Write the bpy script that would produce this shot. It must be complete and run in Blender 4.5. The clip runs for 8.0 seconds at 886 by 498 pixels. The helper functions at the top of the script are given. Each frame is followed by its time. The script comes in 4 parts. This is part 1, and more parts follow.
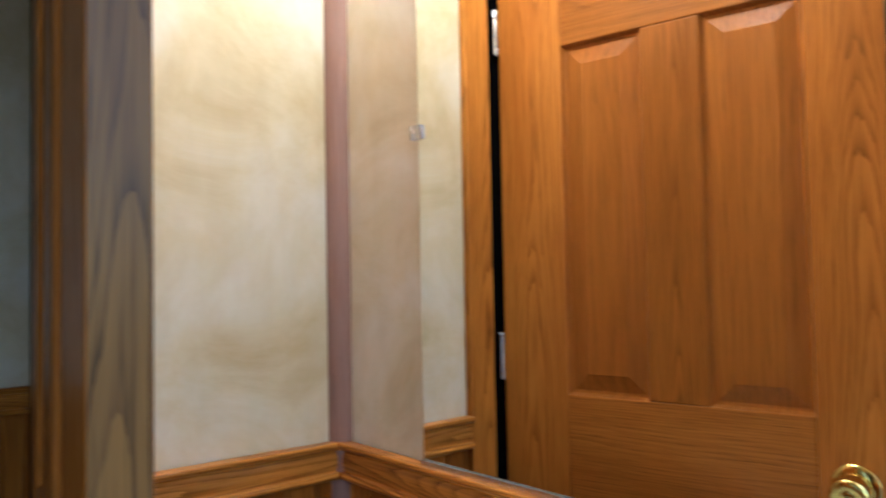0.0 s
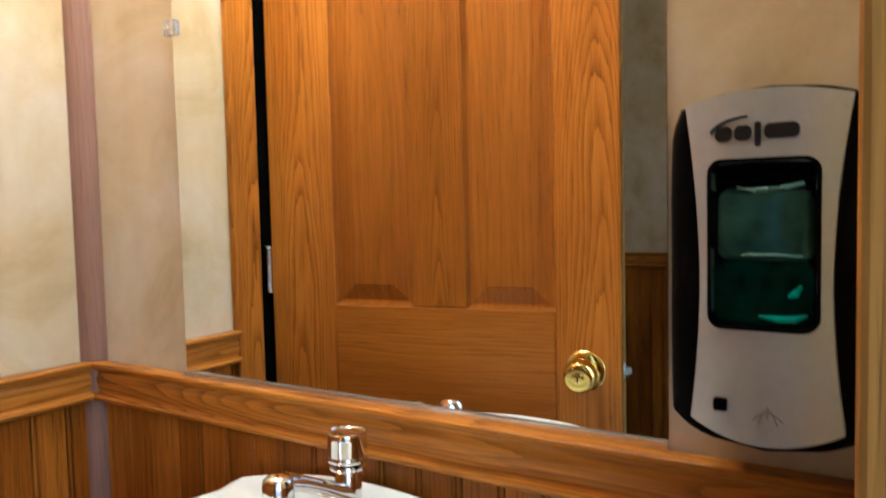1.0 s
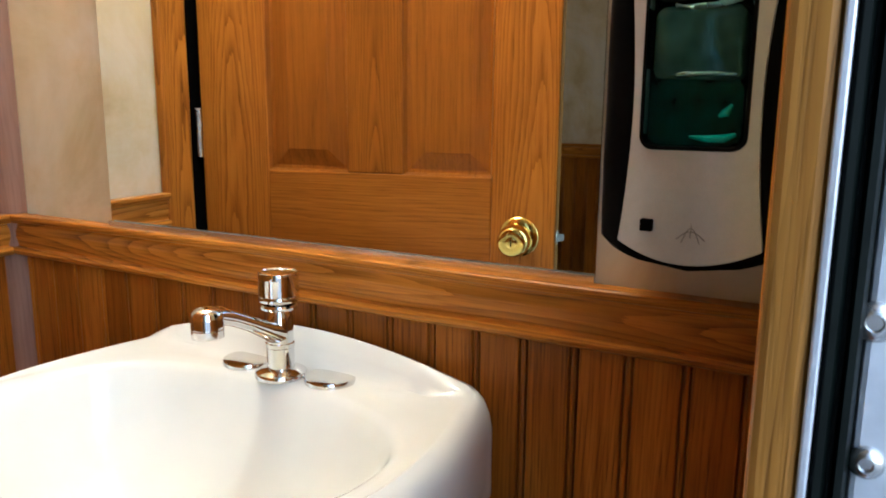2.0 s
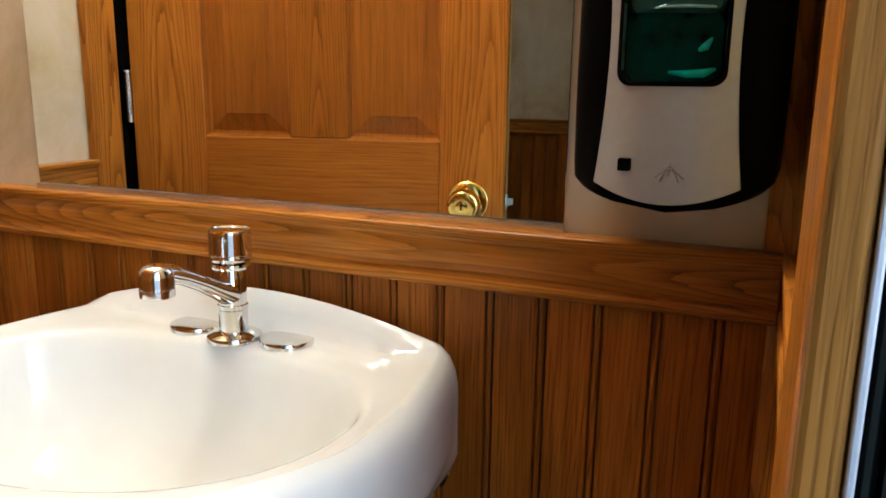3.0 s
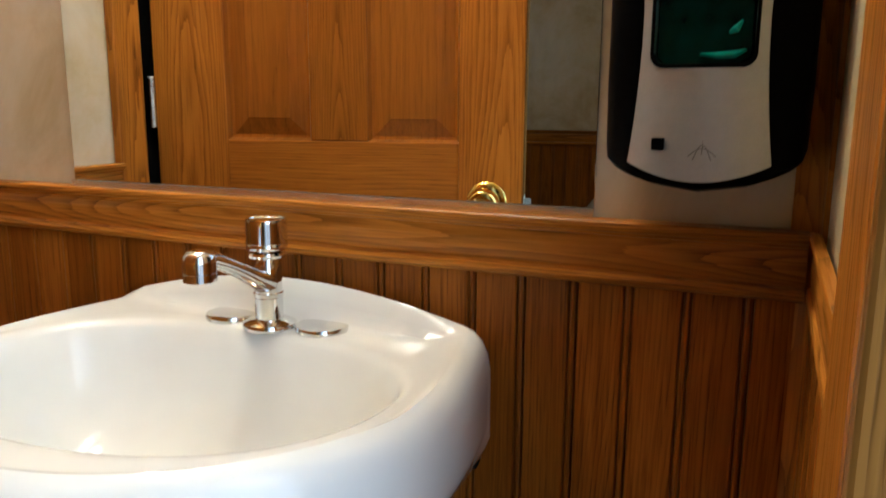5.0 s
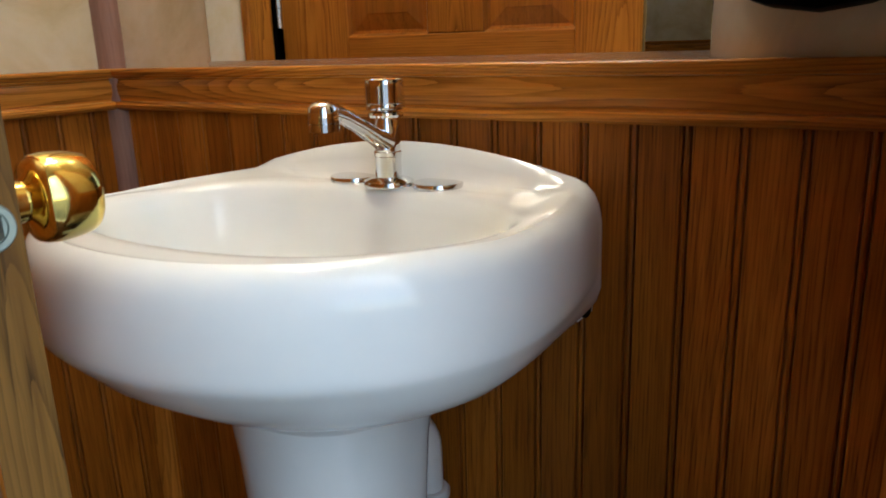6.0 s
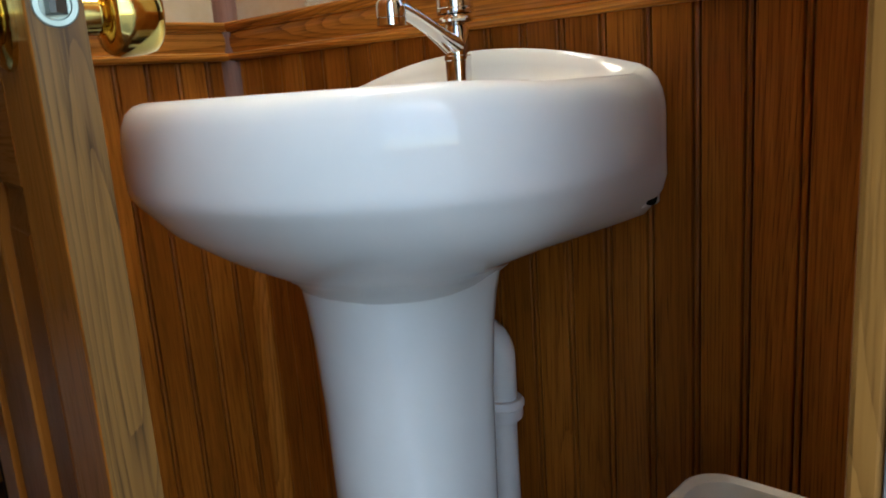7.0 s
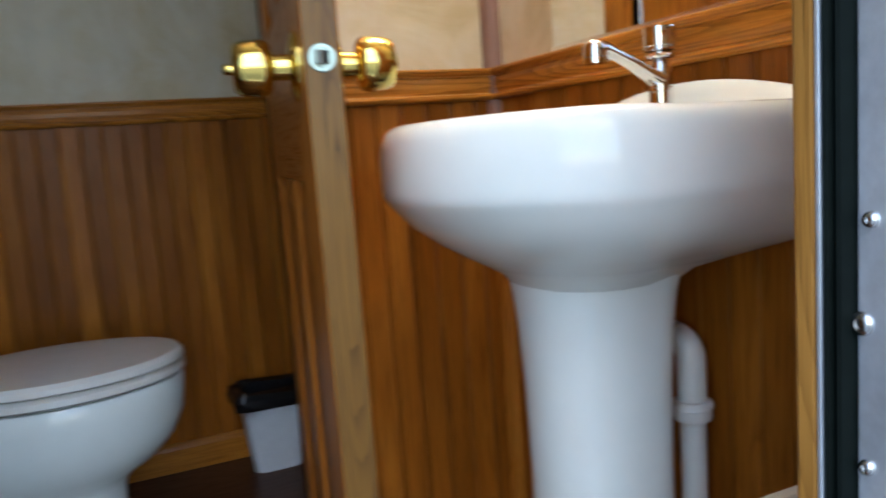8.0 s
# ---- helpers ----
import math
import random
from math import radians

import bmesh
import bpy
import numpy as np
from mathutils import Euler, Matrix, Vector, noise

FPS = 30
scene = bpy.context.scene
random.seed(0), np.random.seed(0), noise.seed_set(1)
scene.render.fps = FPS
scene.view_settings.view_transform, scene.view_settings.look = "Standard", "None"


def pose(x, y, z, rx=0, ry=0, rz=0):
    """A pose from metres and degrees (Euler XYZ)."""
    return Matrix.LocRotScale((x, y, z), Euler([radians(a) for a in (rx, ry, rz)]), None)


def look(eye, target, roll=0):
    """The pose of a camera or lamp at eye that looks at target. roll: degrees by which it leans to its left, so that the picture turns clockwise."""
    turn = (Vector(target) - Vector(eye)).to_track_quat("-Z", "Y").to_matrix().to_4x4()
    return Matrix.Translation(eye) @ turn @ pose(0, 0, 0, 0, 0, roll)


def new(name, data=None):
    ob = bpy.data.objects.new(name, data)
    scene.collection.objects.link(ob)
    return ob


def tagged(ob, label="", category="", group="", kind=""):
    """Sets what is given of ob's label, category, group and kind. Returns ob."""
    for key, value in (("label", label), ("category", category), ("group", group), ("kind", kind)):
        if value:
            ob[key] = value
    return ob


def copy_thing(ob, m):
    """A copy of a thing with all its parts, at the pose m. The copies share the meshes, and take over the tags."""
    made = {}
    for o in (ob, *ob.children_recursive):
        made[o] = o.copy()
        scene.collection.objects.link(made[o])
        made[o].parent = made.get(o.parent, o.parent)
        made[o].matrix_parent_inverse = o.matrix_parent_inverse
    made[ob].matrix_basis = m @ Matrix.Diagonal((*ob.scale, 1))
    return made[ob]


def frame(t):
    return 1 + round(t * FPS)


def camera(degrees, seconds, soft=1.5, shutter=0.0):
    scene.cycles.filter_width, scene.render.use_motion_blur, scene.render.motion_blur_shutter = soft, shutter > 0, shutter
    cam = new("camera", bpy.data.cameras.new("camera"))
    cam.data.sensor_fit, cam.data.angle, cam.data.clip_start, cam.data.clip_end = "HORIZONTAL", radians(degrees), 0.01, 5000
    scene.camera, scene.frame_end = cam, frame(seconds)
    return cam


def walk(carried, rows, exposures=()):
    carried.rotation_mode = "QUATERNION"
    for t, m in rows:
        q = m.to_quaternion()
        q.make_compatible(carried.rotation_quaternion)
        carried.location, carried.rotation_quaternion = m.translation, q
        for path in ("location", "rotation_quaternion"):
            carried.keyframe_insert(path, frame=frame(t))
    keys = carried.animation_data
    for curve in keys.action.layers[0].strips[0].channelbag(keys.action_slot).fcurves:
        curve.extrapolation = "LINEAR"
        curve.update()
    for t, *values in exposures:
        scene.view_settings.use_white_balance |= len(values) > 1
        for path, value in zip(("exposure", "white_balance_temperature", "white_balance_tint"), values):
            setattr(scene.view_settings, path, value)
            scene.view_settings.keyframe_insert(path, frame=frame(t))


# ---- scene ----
cam = camera(60.6, 8.0, 1.6, 0.4)
PATH = [
    (0, (0.254, 0.209, 1.206), (1.53, 1.747, 1.285), -1.1),
    (0.5, (0.274, 0.198, 1.194), (1.801, 1.49, 1.195), -1.6),
    (1, (0.252, 0.196, 1.176), (1.92, 1.294, 1.055), -1.3),
    (1.5, (0.255, 0.198, 1.132), (1.939, 1.235, 0.837), -0.6),
    (2, (0.255, 0.193, 1.114), (1.976, 1.138, 0.737), 0.5),
    (2.2, (0.257, 0.198, 1.109), (1.997, 1.103, 0.716), 0.0),
    (3.5, (0.254, 0.25, 1.072), (2.072, 0.977, 0.666), 1.8),
    (4, (0.243, 0.262, 1.075), (2.071, 0.985, 0.711), 1.3),
    (4.2, (0.236, 0.262, 1.081), (2.065, 0.993, 0.735), 0.9),
    (5.3, (0.214, 0.243, 1.032), (1.974, 1.091, 0.606), -0.4),
    (5.5, (0.205, 0.244, 1.013), (1.917, 1.159, 0.529), -1.1),
    (6, (0.189, 0.222, 0.979), (1.812, 1.266, 0.454), -1.9),
    (6.5, (0.184, 0.193, 0.923), (1.724, 1.369, 0.425), -3.0),
    (7, (0.183, 0.139, 0.842), (1.613, 1.471, 0.415), -4.1),
    (7.5, (0.197, 0.066, 0.818), (1.457, 1.581, 0.476), -3.0),
    (8, (0.176, -0.06, 0.813), (0.99, 1.748, 0.554), -4.2),
]
EXPOSURES = [(0.0, 2.0, 4750, 4), (0.5, 2.15, 5250, 4), (1.0, 2.45, 5350, 4), (1.5, 2.6, 5450, 4), (2.2, 2.42, 5550, 4), (4.2, 2.33, 5750, 4), (5.4, 2.03, 5750, 4), (6.6, 1.95, 5750, 4), (7.3, 1.97, 5650, 4), (8.0, 2.4, 5700, 4)]
walk(cam, [(t, look(eye, target, roll)) for t, eye, target, roll in PATH], EXPOSURES)

# ---- world, sun and lamps ----
world = bpy.data.worlds.new("sky")
scene.world = world
world.use_nodes = True
sky = world.node_tree.nodes.new("ShaderNodeTexSky")
sky.sky_type, sky.sun_disc = "NISHITA", False
sky.sun_elevation, sky.sun_rotation = radians(48), radians(200)
background = world.node_tree.nodes["Background"]
background.inputs["Strength"].default_value = 0.125
world.node_tree.links.new(sky.outputs[0], background.inputs["Color"])

sun_data = bpy.data.lights.new("sun", "SUN")
sun_data.energy, sun_data.angle, sun_data.color = 1.2, radians(10), (1.0, 0.95, 0.88)
sun = new("sun", sun_data)
sun.matrix_world = look((6, 14, 16), (0, 0, 0))

LAMP_ROOM, LAMP_CEILING, LAMP_STALL = 17.0, 5.0, 0.4


# ---- materials ----
def material(name, colour, rough=0.5, metal=0.0, **more):
    m = bpy.data.materials.new(name)
    m.use_nodes = True
    b = m.node_tree.nodes["Principled BSDF"]
    b.inputs["Base Color"].default_value = (*colour, 1)
    b.inputs["Roughness"].default_value = rough
    b.inputs["Metallic"].default_value = metal
    for key, value in more.items():
        b.inputs[key.replace("_", " ")].default_value = value
    return m


class Nodes:
    """Short ways to add and link shader nodes."""

    def __init__(self, m):
        self.tree = m.node_tree
        self.bsdf = m.node_tree.nodes["Principled BSDF"]

    def add(self, kind, inputs=(), operation="", blend_type=""):
        n = self.tree.nodes.new(kind)
        if operation:
            n.operation = operation
        if blend_type:
            n.blend_type = blend_type
        for key, value in dict(inputs).items():
            if isinstance(value, bpy.types.NodeSocket):
                self.tree.links.new(value, n.inputs[key])
            else:
                n.inputs[key].default_value = value
        return n

    def ramp(self, fac, stops):
        n = self.add("ShaderNodeValToRGB", {"Fac": fac})
        while len(n.color_ramp.elements) < len(stops):
            n.color_ramp.elements.new(0.5)
        for e, (at, c) in zip(n.color_ramp.elements, stops):
            e.position, e.color = at, (*c, 1)
        return n.outputs[0]

    def maths(self, op, a, b=0.0):
        return self.add("ShaderNodeMath", {0: a, 1: b}, operation=op).outputs[0]

    def mix(self, fac, a, b, how="MIX"):
        return self.add("ShaderNodeMixRGB", {"Fac": fac, "Color1": a, "Color2": b}, blend_type=how).outputs[0]

    def set(self, key, socket):
        self.tree.links.new(socket, self.bsdf.inputs[key])

    def bump(self, height, strength, distance):
        n = self.add("ShaderNodeBump", {"Height": height, "Strength": strength, "Distance": distance})
        self.set("Normal", n.outputs[0])


def wood(name, dark, mid, light, axis="z", rough=0.34, pith=(0.0, 0.05), span=0.0, rings=190.0, lean=0.05, ring=0.6, fine=0.4, wander=1.0, scatter=0.0, side="", coat=0.03):
    """Stained oak: growth rings round a leaning pith behind the face, and pores along the grain.

    pith: where the heart lies across the face, and how far behind it; span mirrors the face so that wide work shows several boards.
    """
    m = material(name, mid, rough, Coat_Weight=coat, Coat_Roughness=0.22, Specular_IOR_Level=0.12)
    k = Nodes(m)
    where = k.add("ShaderNodeTexCoord").outputs["Object"]
    rand = k.add("ShaderNodeObjectInfo").outputs["Random"]
    shift = k.add("ShaderNodeCombineXYZ", {0: k.maths("MULTIPLY", rand, 7.3), 1: k.maths("MULTIPLY", rand, 3.1), 2: k.maths("MULTIPLY", rand, 11.7)}).outputs[0]
    moved = k.add("ShaderNodeVectorMath", {0: where, 1: shift}, operation="ADD").outputs[0]
    axes = k.add("ShaderNodeSeparateXYZ", {0: where})
    run = axes.outputs["xyz".index(axis)]
    across = axes.outputs["xyz".index(side or ("x" if axis == "z" else "z"))]

    def along(squeeze):
        v = [1.0, 1.0, 1.0]
        v["xyz".index(axis)] = squeeze
        return k.add("ShaderNodeMapping", {"Vector": moved, "Scale": v}).outputs[0]

    def noise(squeeze, scale, detail=2.0, rough_=0.5):
        return k.add("ShaderNodeTexNoise", {"Vector": along(squeeze), "Scale": scale, "Detail": detail, "Roughness": rough_}).outputs["Fac"]

    u = k.maths("SUBTRACT", across, pith[0])
    if scatter:
        u = k.maths("ADD", u, k.maths("MULTIPLY", k.maths("SUBTRACT", rand, 0.5), scatter))
    if span:
        u = k.maths("SUBTRACT", k.maths("PINGPONG", u, span), 0.5 * span)
    sway = k.maths("MULTIPLY", k.maths("SUBTRACT", noise(0.16, 6.0), 0.5), 0.075 * wander)
    d = k.maths("ADD", k.maths("ADD", k.maths("MULTIPLY", run, lean), sway), pith[1])
    d = k.maths("ADD", d, k.maths("MULTIPLY", rand, 0.03))
    u = k.maths("ADD", u, k.maths("MULTIPLY", k.maths("SUBTRACT", noise(0.10, 16.0), 0.5), 0.022 * wander))
    radius = k.maths("SQRT", k.maths("ADD", k.maths("MULTIPLY", u, u), k.maths("MULTIPLY", d, d)))
    count = k.maths("ADD", k.maths("MULTIPLY", radius, rings), k.maths("MULTIPLY", noise(0.07, 120.0, 3.0), 0.8))
    early = k.maths("POWER", k.maths("SUBTRACT", 1.0, k.maths("FRACT", count)), 2.6)
    year = k.add("ShaderNodeTexNoise", {"Vector": k.add("ShaderNodeCombineXYZ", {0: k.maths("FLOOR", count)}).outputs[0], "Scale": 3.7}).outputs["Fac"]
    early = k.maths("MULTIPLY", early, k.add("ShaderNodeMapRange", {"Value": year, "From Min": 0.3, "From Max": 0.7, "To Min": 0.35, "To Max": 1.0}).outputs[0])
    pores = noise(0.03, 420.0, 2.0, 0.6)
    holes = k.add("ShaderNodeMapRange", {"Value": pores, "From Min": 0.50, "From Max": 0.64}).outputs[0]
    broad = noise(0.25, 6.0, 3.0)
    base = k.ramp(broad, [(0.3, tuple(0.35 * x + 0.65 * y for x, y in zip(dark, mid))), (0.5, mid), (0.72, light)])
    col = k.mix(k.maths("MULTIPLY", early, ring), base, (*dark, 1))
    depth = k.maths("MULTIPLY", holes, k.maths("ADD", 0.35, k.maths("MULTIPLY", early, 0.65)))
    col = k.mix(k.maths("MULTIPLY", depth, fine), col, (*(0.45 * c for c in dark), 1))
    fleck = noise(0.04, 130.0, 3.0, 0.65)
    col = k.mix(0.8 * fine, col, k.ramp(fleck, [(0.36, (0.70, 0.62, 0.56)), (0.50, (1, 1, 1)), (0.66, (1.14, 1.13, 1.10))]), "MULTIPLY")
    tone = k.ramp(rand, [(0.0, (0.82, 0.80, 0.78)), (1.0, (1.12, 1.12, 1.12))])
    k.set("Base Color", k.mix(1.0, col, tone, "MULTIPLY"))
    k.set("Roughness", k.add("ShaderNodeMapRange", {"Value": depth, "To Min": rough - 0.04, "To Max": rough + 0.22}).outputs[0])
    k.bump(k.maths("SUBTRACT", 1.0, k.maths("ADD", depth, k.maths("MULTIPLY", early, 0.25))), 0.3, 0.0006)
    return m


RAIL_D, RAIL_M, RAIL_L = (0.070, 0.016, 0.002), (0.53, 0.202, 0.023), (0.66, 0.285, 0.042)
oak_rail_y = wood("stained oak, grain along y", RAIL_D, RAIL_M, RAIL_L, "y", pith=(0.932, -0.004), rings=330, lean=0.03, ring=0.85, fine=0.6, coat=0.15)
oak_rail_x = wood("stained oak, grain along x", RAIL_D, RAIL_M, RAIL_L, "x", pith=(0.925, 0.010), rings=330, lean=0.03, ring=0.8, fine=0.6, coat=0.15)
oak_up = wood("stained oak, upright", RAIL_D, RAIL_M, RAIL_L, "z", pith=(0.50, 0.01), span=0.09, rings=300, lean=0.02, ring=0.7, fine=0.6)
oak_pale = wood("honey oak, upright", (0.12, 0.045, 0.007), (0.34, 0.155, 0.030), (0.42, 0.205, 0.045), "z", pith=(0.215, 0.004), side="y", rings=420, lean=0.008, ring=0.5, fine=0.6)
bead_oak = wood("beadboard oak", (0.052, 0.010, 0.001), (0.39, 0.128, 0.012), (0.52, 0.194, 0.022), "z", pith=(0.025, 0.006), scatter=0.12, rings=300, lean=0.008, ring=0.42, fine=0.75, wander=0.7)
door_up = wood("door oak, upright", (0.10, 0.024, 0.002), (0.38, 0.130, 0.014), (0.46, 0.178, 0.023), "z", pith=(0.272, 0.004), span=0.135, rings=260, lean=0.016, ring=0.7, fine=0.5)
door_veneer = wood("door panel veneer", (0.13, 0.036, 0.004), (0.29, 0.094, 0.010), (0.34, 0.118, 0.014), "z", pith=(0.14, 0.05), span=0.16, rings=160, lean=0.01, ring=0.3, fine=0.45)
door_flat = wood("door oak, level", (0.13, 0.038, 0.005), (0.32, 0.108, 0.012), (0.37, 0.134, 0.017), "x", pith=(0.0, 0.03), span=0.2, rings=260, lean=0.01, ring=0.4, fine=0.5)
door_edge = wood("raw oak door edge", (0.030, 0.011, 0.0015), (0.160, 0.077, 0.012), (0.225, 0.115, 0.020), "z", pith=(-0.012, 0.003), side="y", rings=420, lean=0.008, ring=0.7, fine=0.7, coat=0.2, rough=0.5)


def wallpaper():
    m = material("mottled cream wallpaper", (0.62, 0.52, 0.36), 0.55)
    k = Nodes(m)
    where = k.add("ShaderNodeTexCoord").outputs["Object"]
    cloud = k.add("ShaderNodeTexNoise", {"Vector": where, "Scale": 5.0, "Detail": 6.0, "Roughness": 0.62, "Distortion": 0.5}).outputs["Fac"]
    streak = k.add("ShaderNodeTexNoise", {"Vector": k.add("ShaderNodeMapping", {"Vector": where, "Scale": (1, 1, 0.3)}).outputs[0], "Scale": 26.0, "Detail": 5.0}).outputs["Fac"]
    weave = k.add("ShaderNodeTexNoise", {"Vector": where, "Scale": 700.0, "Detail": 2.0}).outputs["Fac"]
    col = k.ramp(cloud, [(0.3, (0.46, 0.350, 0.175)), (0.48, (0.60, 0.510, 0.325)), (0.62, (0.66, 0.595, 0.46)), (0.75, (0.70, 0.625, 0.43))])
    col = k.mix(0.35, col, k.ramp(streak, [(0.35, (0.82, 0.80, 0.76)), (0.62, (1, 1, 1))]), "MULTIPLY")
    k.set("Base Color", col)
    k.bump(k.maths("ADD", weave, streak), 0.15, 0.0006)
    return m


paper = wallpaper()
taupe_strip = wood("pinkish washed oak", (0.20, 0.112, 0.080), (0.33, 0.198, 0.148), (0.40, 0.26, 0.20), "z", pith=(0.9, 0.01), rings=300, lean=0.01, coat=0.1, rough=0.45, ring=0.35, fine=0.4)


def porcelain(name, colour):
    m = material(name, colour, 0.08, Specular_IOR_Level=0.38)
    k = Nodes(m)
    where = k.add("ShaderNodeTexCoord").outputs["Object"]
    spots = k.add("ShaderNodeTexNoise", {"Vector": where, "Scale": 14.0, "Detail": 5.0}).outputs["Fac"]
    k.set("Base Color", k.ramp(spots, [(0.3, tuple(c * 0.95 for c in colour)), (0.7, colour)]))
    k.set("Roughness", k.add("ShaderNodeMapRange", {"Value": spots, "To Min": 0.05, "To Max": 0.10}).outputs[0])
    k.bump(k.add("ShaderNodeTexNoise", {"Vector": where, "Scale": 40.0, "Detail": 1.0}).outputs["Fac"], 0.04, 0.001)
    return m


def grained(name, colour, rough, metal=0.0, scale=60.0, spread=0.12, bump=0.1, gloss=0.27, **more):
    """A plain surface with faint mottling and relief."""
    m = material(name, colour, rough, metal, **more)
    k = Nodes(m)
    where = k.add("ShaderNodeTexCoord").outputs["Object"]
    n1 = k.add("ShaderNodeTexNoise", {"Vector": where, "Scale": scale, "Detail": 4.0}).outputs["Fac"]
    n2 = k.add("ShaderNodeTexNoise", {"Vector": where, "Scale": scale * 0.12, "Detail": 4.0}).outputs["Fac"]
    n = k.maths("MULTIPLY", k.maths("ADD", n1, n2), 0.5)
    k.set("Base Color", k.ramp(n, [(0.35, tuple(c * (1 - spread) for c in colour)), (0.65, tuple(min(1, c * (1 + spread)) for c in colour))]))
    k.set("Roughness", k.add("ShaderNodeMapRange", {"Value": n2, "From Min": 0.3, "From Max": 0.7, "To Min": max(0.02, rough * (1 - gloss)), "To Max": min(1, rough * (1 + gloss))}).outputs[0])
    k.bump(n1, bump, 0.0006)
    return m


white_china = porcelain("white vitreous china", (0.79, 0.825, 0.785))
lid_white = grained("white seat plastic", (0.77, 0.74, 0.68), 0.12, scale=30, spread=0.03, bump=0.02)
chrome = grained("polished chrome", (0.72, 0.71, 0.69), 0.06, 1.0, scale=30, spread=0.04, bump=0.01)
brass = grained("polished brass", (0.72, 0.55, 0.15), 0.12, 1.0, scale=40, spread=0.06, bump=0.02)
steel = grained("plated steel", (0.60, 0.59, 0.57), 0.25, 1.0, scale=80, spread=0.1)
alu = grained("mill aluminium", (0.70, 0.72, 0.76), 0.40, 0.7, scale=120, spread=0.10, bump=0.15)
bright_alu = grained("satin bright aluminium", (0.88, 0.87, 0.82), 0.26, 0.9, scale=90, spread=0.04, bump=0.02, gloss=0.05)
rubber = grained("black door rubber", (0.004, 0.006, 0.005), 0.6, scale=70, spread=0.3, bump=0.3, Specular_IOR_Level=0.06)
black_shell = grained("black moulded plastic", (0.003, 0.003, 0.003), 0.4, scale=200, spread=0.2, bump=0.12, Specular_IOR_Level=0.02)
silver = grained("silver painted plastic", (0.46, 0.485, 0.485), 0.36, 0.25, scale=900, spread=0.05, bump=0.04, gloss=0.04)
latch_steel = grained("dull green latch plate", (0.36, 0.41, 0.35), 0.35, 0.8, scale=90)
dark_steel = grained("dull latch steel", (0.16, 0.17, 0.15), 0.4, 0.9, scale=90)
ink = grained("black print", (0.012, 0.012, 0.012), 0.5, spread=0.1)
grey_ink = grained("grey print", (0.20, 0.20, 0.20), 0.5, spread=0.1)
pvc = grained("white drain plastic", (0.72, 0.70, 0.64), 0.35, scale=40, spread=0.04, bump=0.04)
beige_plastic = grained("beige basket plastic", (0.66, 0.58, 0.44), 0.42, scale=50, spread=0.05, bump=0.08)
bin_plastic = grained("white bin plastic", (0.66, 0.68, 0.72), 0.45, scale=50, spread=0.05, bump=0.08)
bag_black = grained("black bag film", (0.010, 0.010, 0.011), 0.22, scale=35, spread=0.2, bump=0.8)
soap_teal = grained("teal soap", (0.003, 0.030, 0.027), 0.08, scale=70, spread=0.95, bump=0.05)
# lighter teal that paints the soap's highlights
teal_glint = grained("bright teal glint colour", (0.03, 0.42, 0.36), 0.1, scale=70, spread=0.3, bump=0.05)
bottle_grey = grained("misty soap pouch", (0.075, 0.115, 0.105), 0.12, scale=60, spread=0.5, bump=0.05)
floor_vinyl = wood("brown plank vinyl", (0.035, 0.013, 0.006), (0.08, 0.034, 0.016), (0.11, 0.05, 0.024), "x", pith=(0.0, 0.06), span=0.12, rough=0.45, coat=0.1)
ceiling_white = grained("white ceiling board", (0.74, 0.72, 0.67), 0.7, scale=90, spread=0.04)
outer_skin = grained("white trailer skin", (0.70, 0.71, 0.72), 0.35, scale=50, spread=0.05)
clear_clip = material("clear plastic", (0.9, 0.9, 0.9), 0.08, Transmission_Weight=0.85, IOR=1.46)
tinted = material("smoked clear plastic", (0.55, 0.80, 0.76), 0.04, Transmission_Weight=1.0, IOR=1.1)
mirror_glass = material("silvered mirror", (0.86, 0.87, 0.85), 0.008, 1.0)
gravel = grained("grey gravel ground", (0.22, 0.21, 0.19), 0.9, scale=8, spread=0.3, bump=0.6)


def glowing(name, colour, strength):
    m = material(name, colour, 0.4)
    b = m.node_tree.nodes["Principled BSDF"]
    b.inputs["Emission Color"].default_value = (*colour, 1)
    b.inputs["Emission Strength"].default_value = strength
    return m


room_glow = glowing("warm lamp diffuser", (1.0, 0.865, 0.69), LAMP_ROOM)
ceiling_glow = glowing("warm tube cover", (1.0, 0.90, 0.78), LAMP_CEILING)
stall_glow = glowing("warm glass shade", (1.0, 0.78, 0.46), LAMP_STALL)


# ---- mesh helpers ----
def mesh_of(name, bm, mat, smooth=False):
    bmesh.ops.recalc_face_normals(bm, faces=bm.faces)
    me = bpy.data.meshes.new(name)
    bm.to_mesh(me)
    bm.free()
    me.materials.append(mat)
    if smooth:
        me.polygons.foreach_set("use_smooth", [True] * len(me.polygons))
        me.set_sharp_from_angle(angle=radians(38))
    return me


def part(name, bm, mat, parent=None, label="", smooth=False):
    ob = new(name, mesh_of(name, bm, mat, smooth))
    ob.parent = parent
    return tagged(ob, label)


def thing(name, label, category, kind="", group="", at=(0, 0, 0)):
    ob = new(name)
    ob.location = at
    ob.empty_display_size = 0.05
    return tagged(ob, label, category, group, kind)


def structure(name, bm, mat, label, category, smooth=False):
    return tagged(part(name, bm, mat, None, label, smooth), category=category, kind="structure")


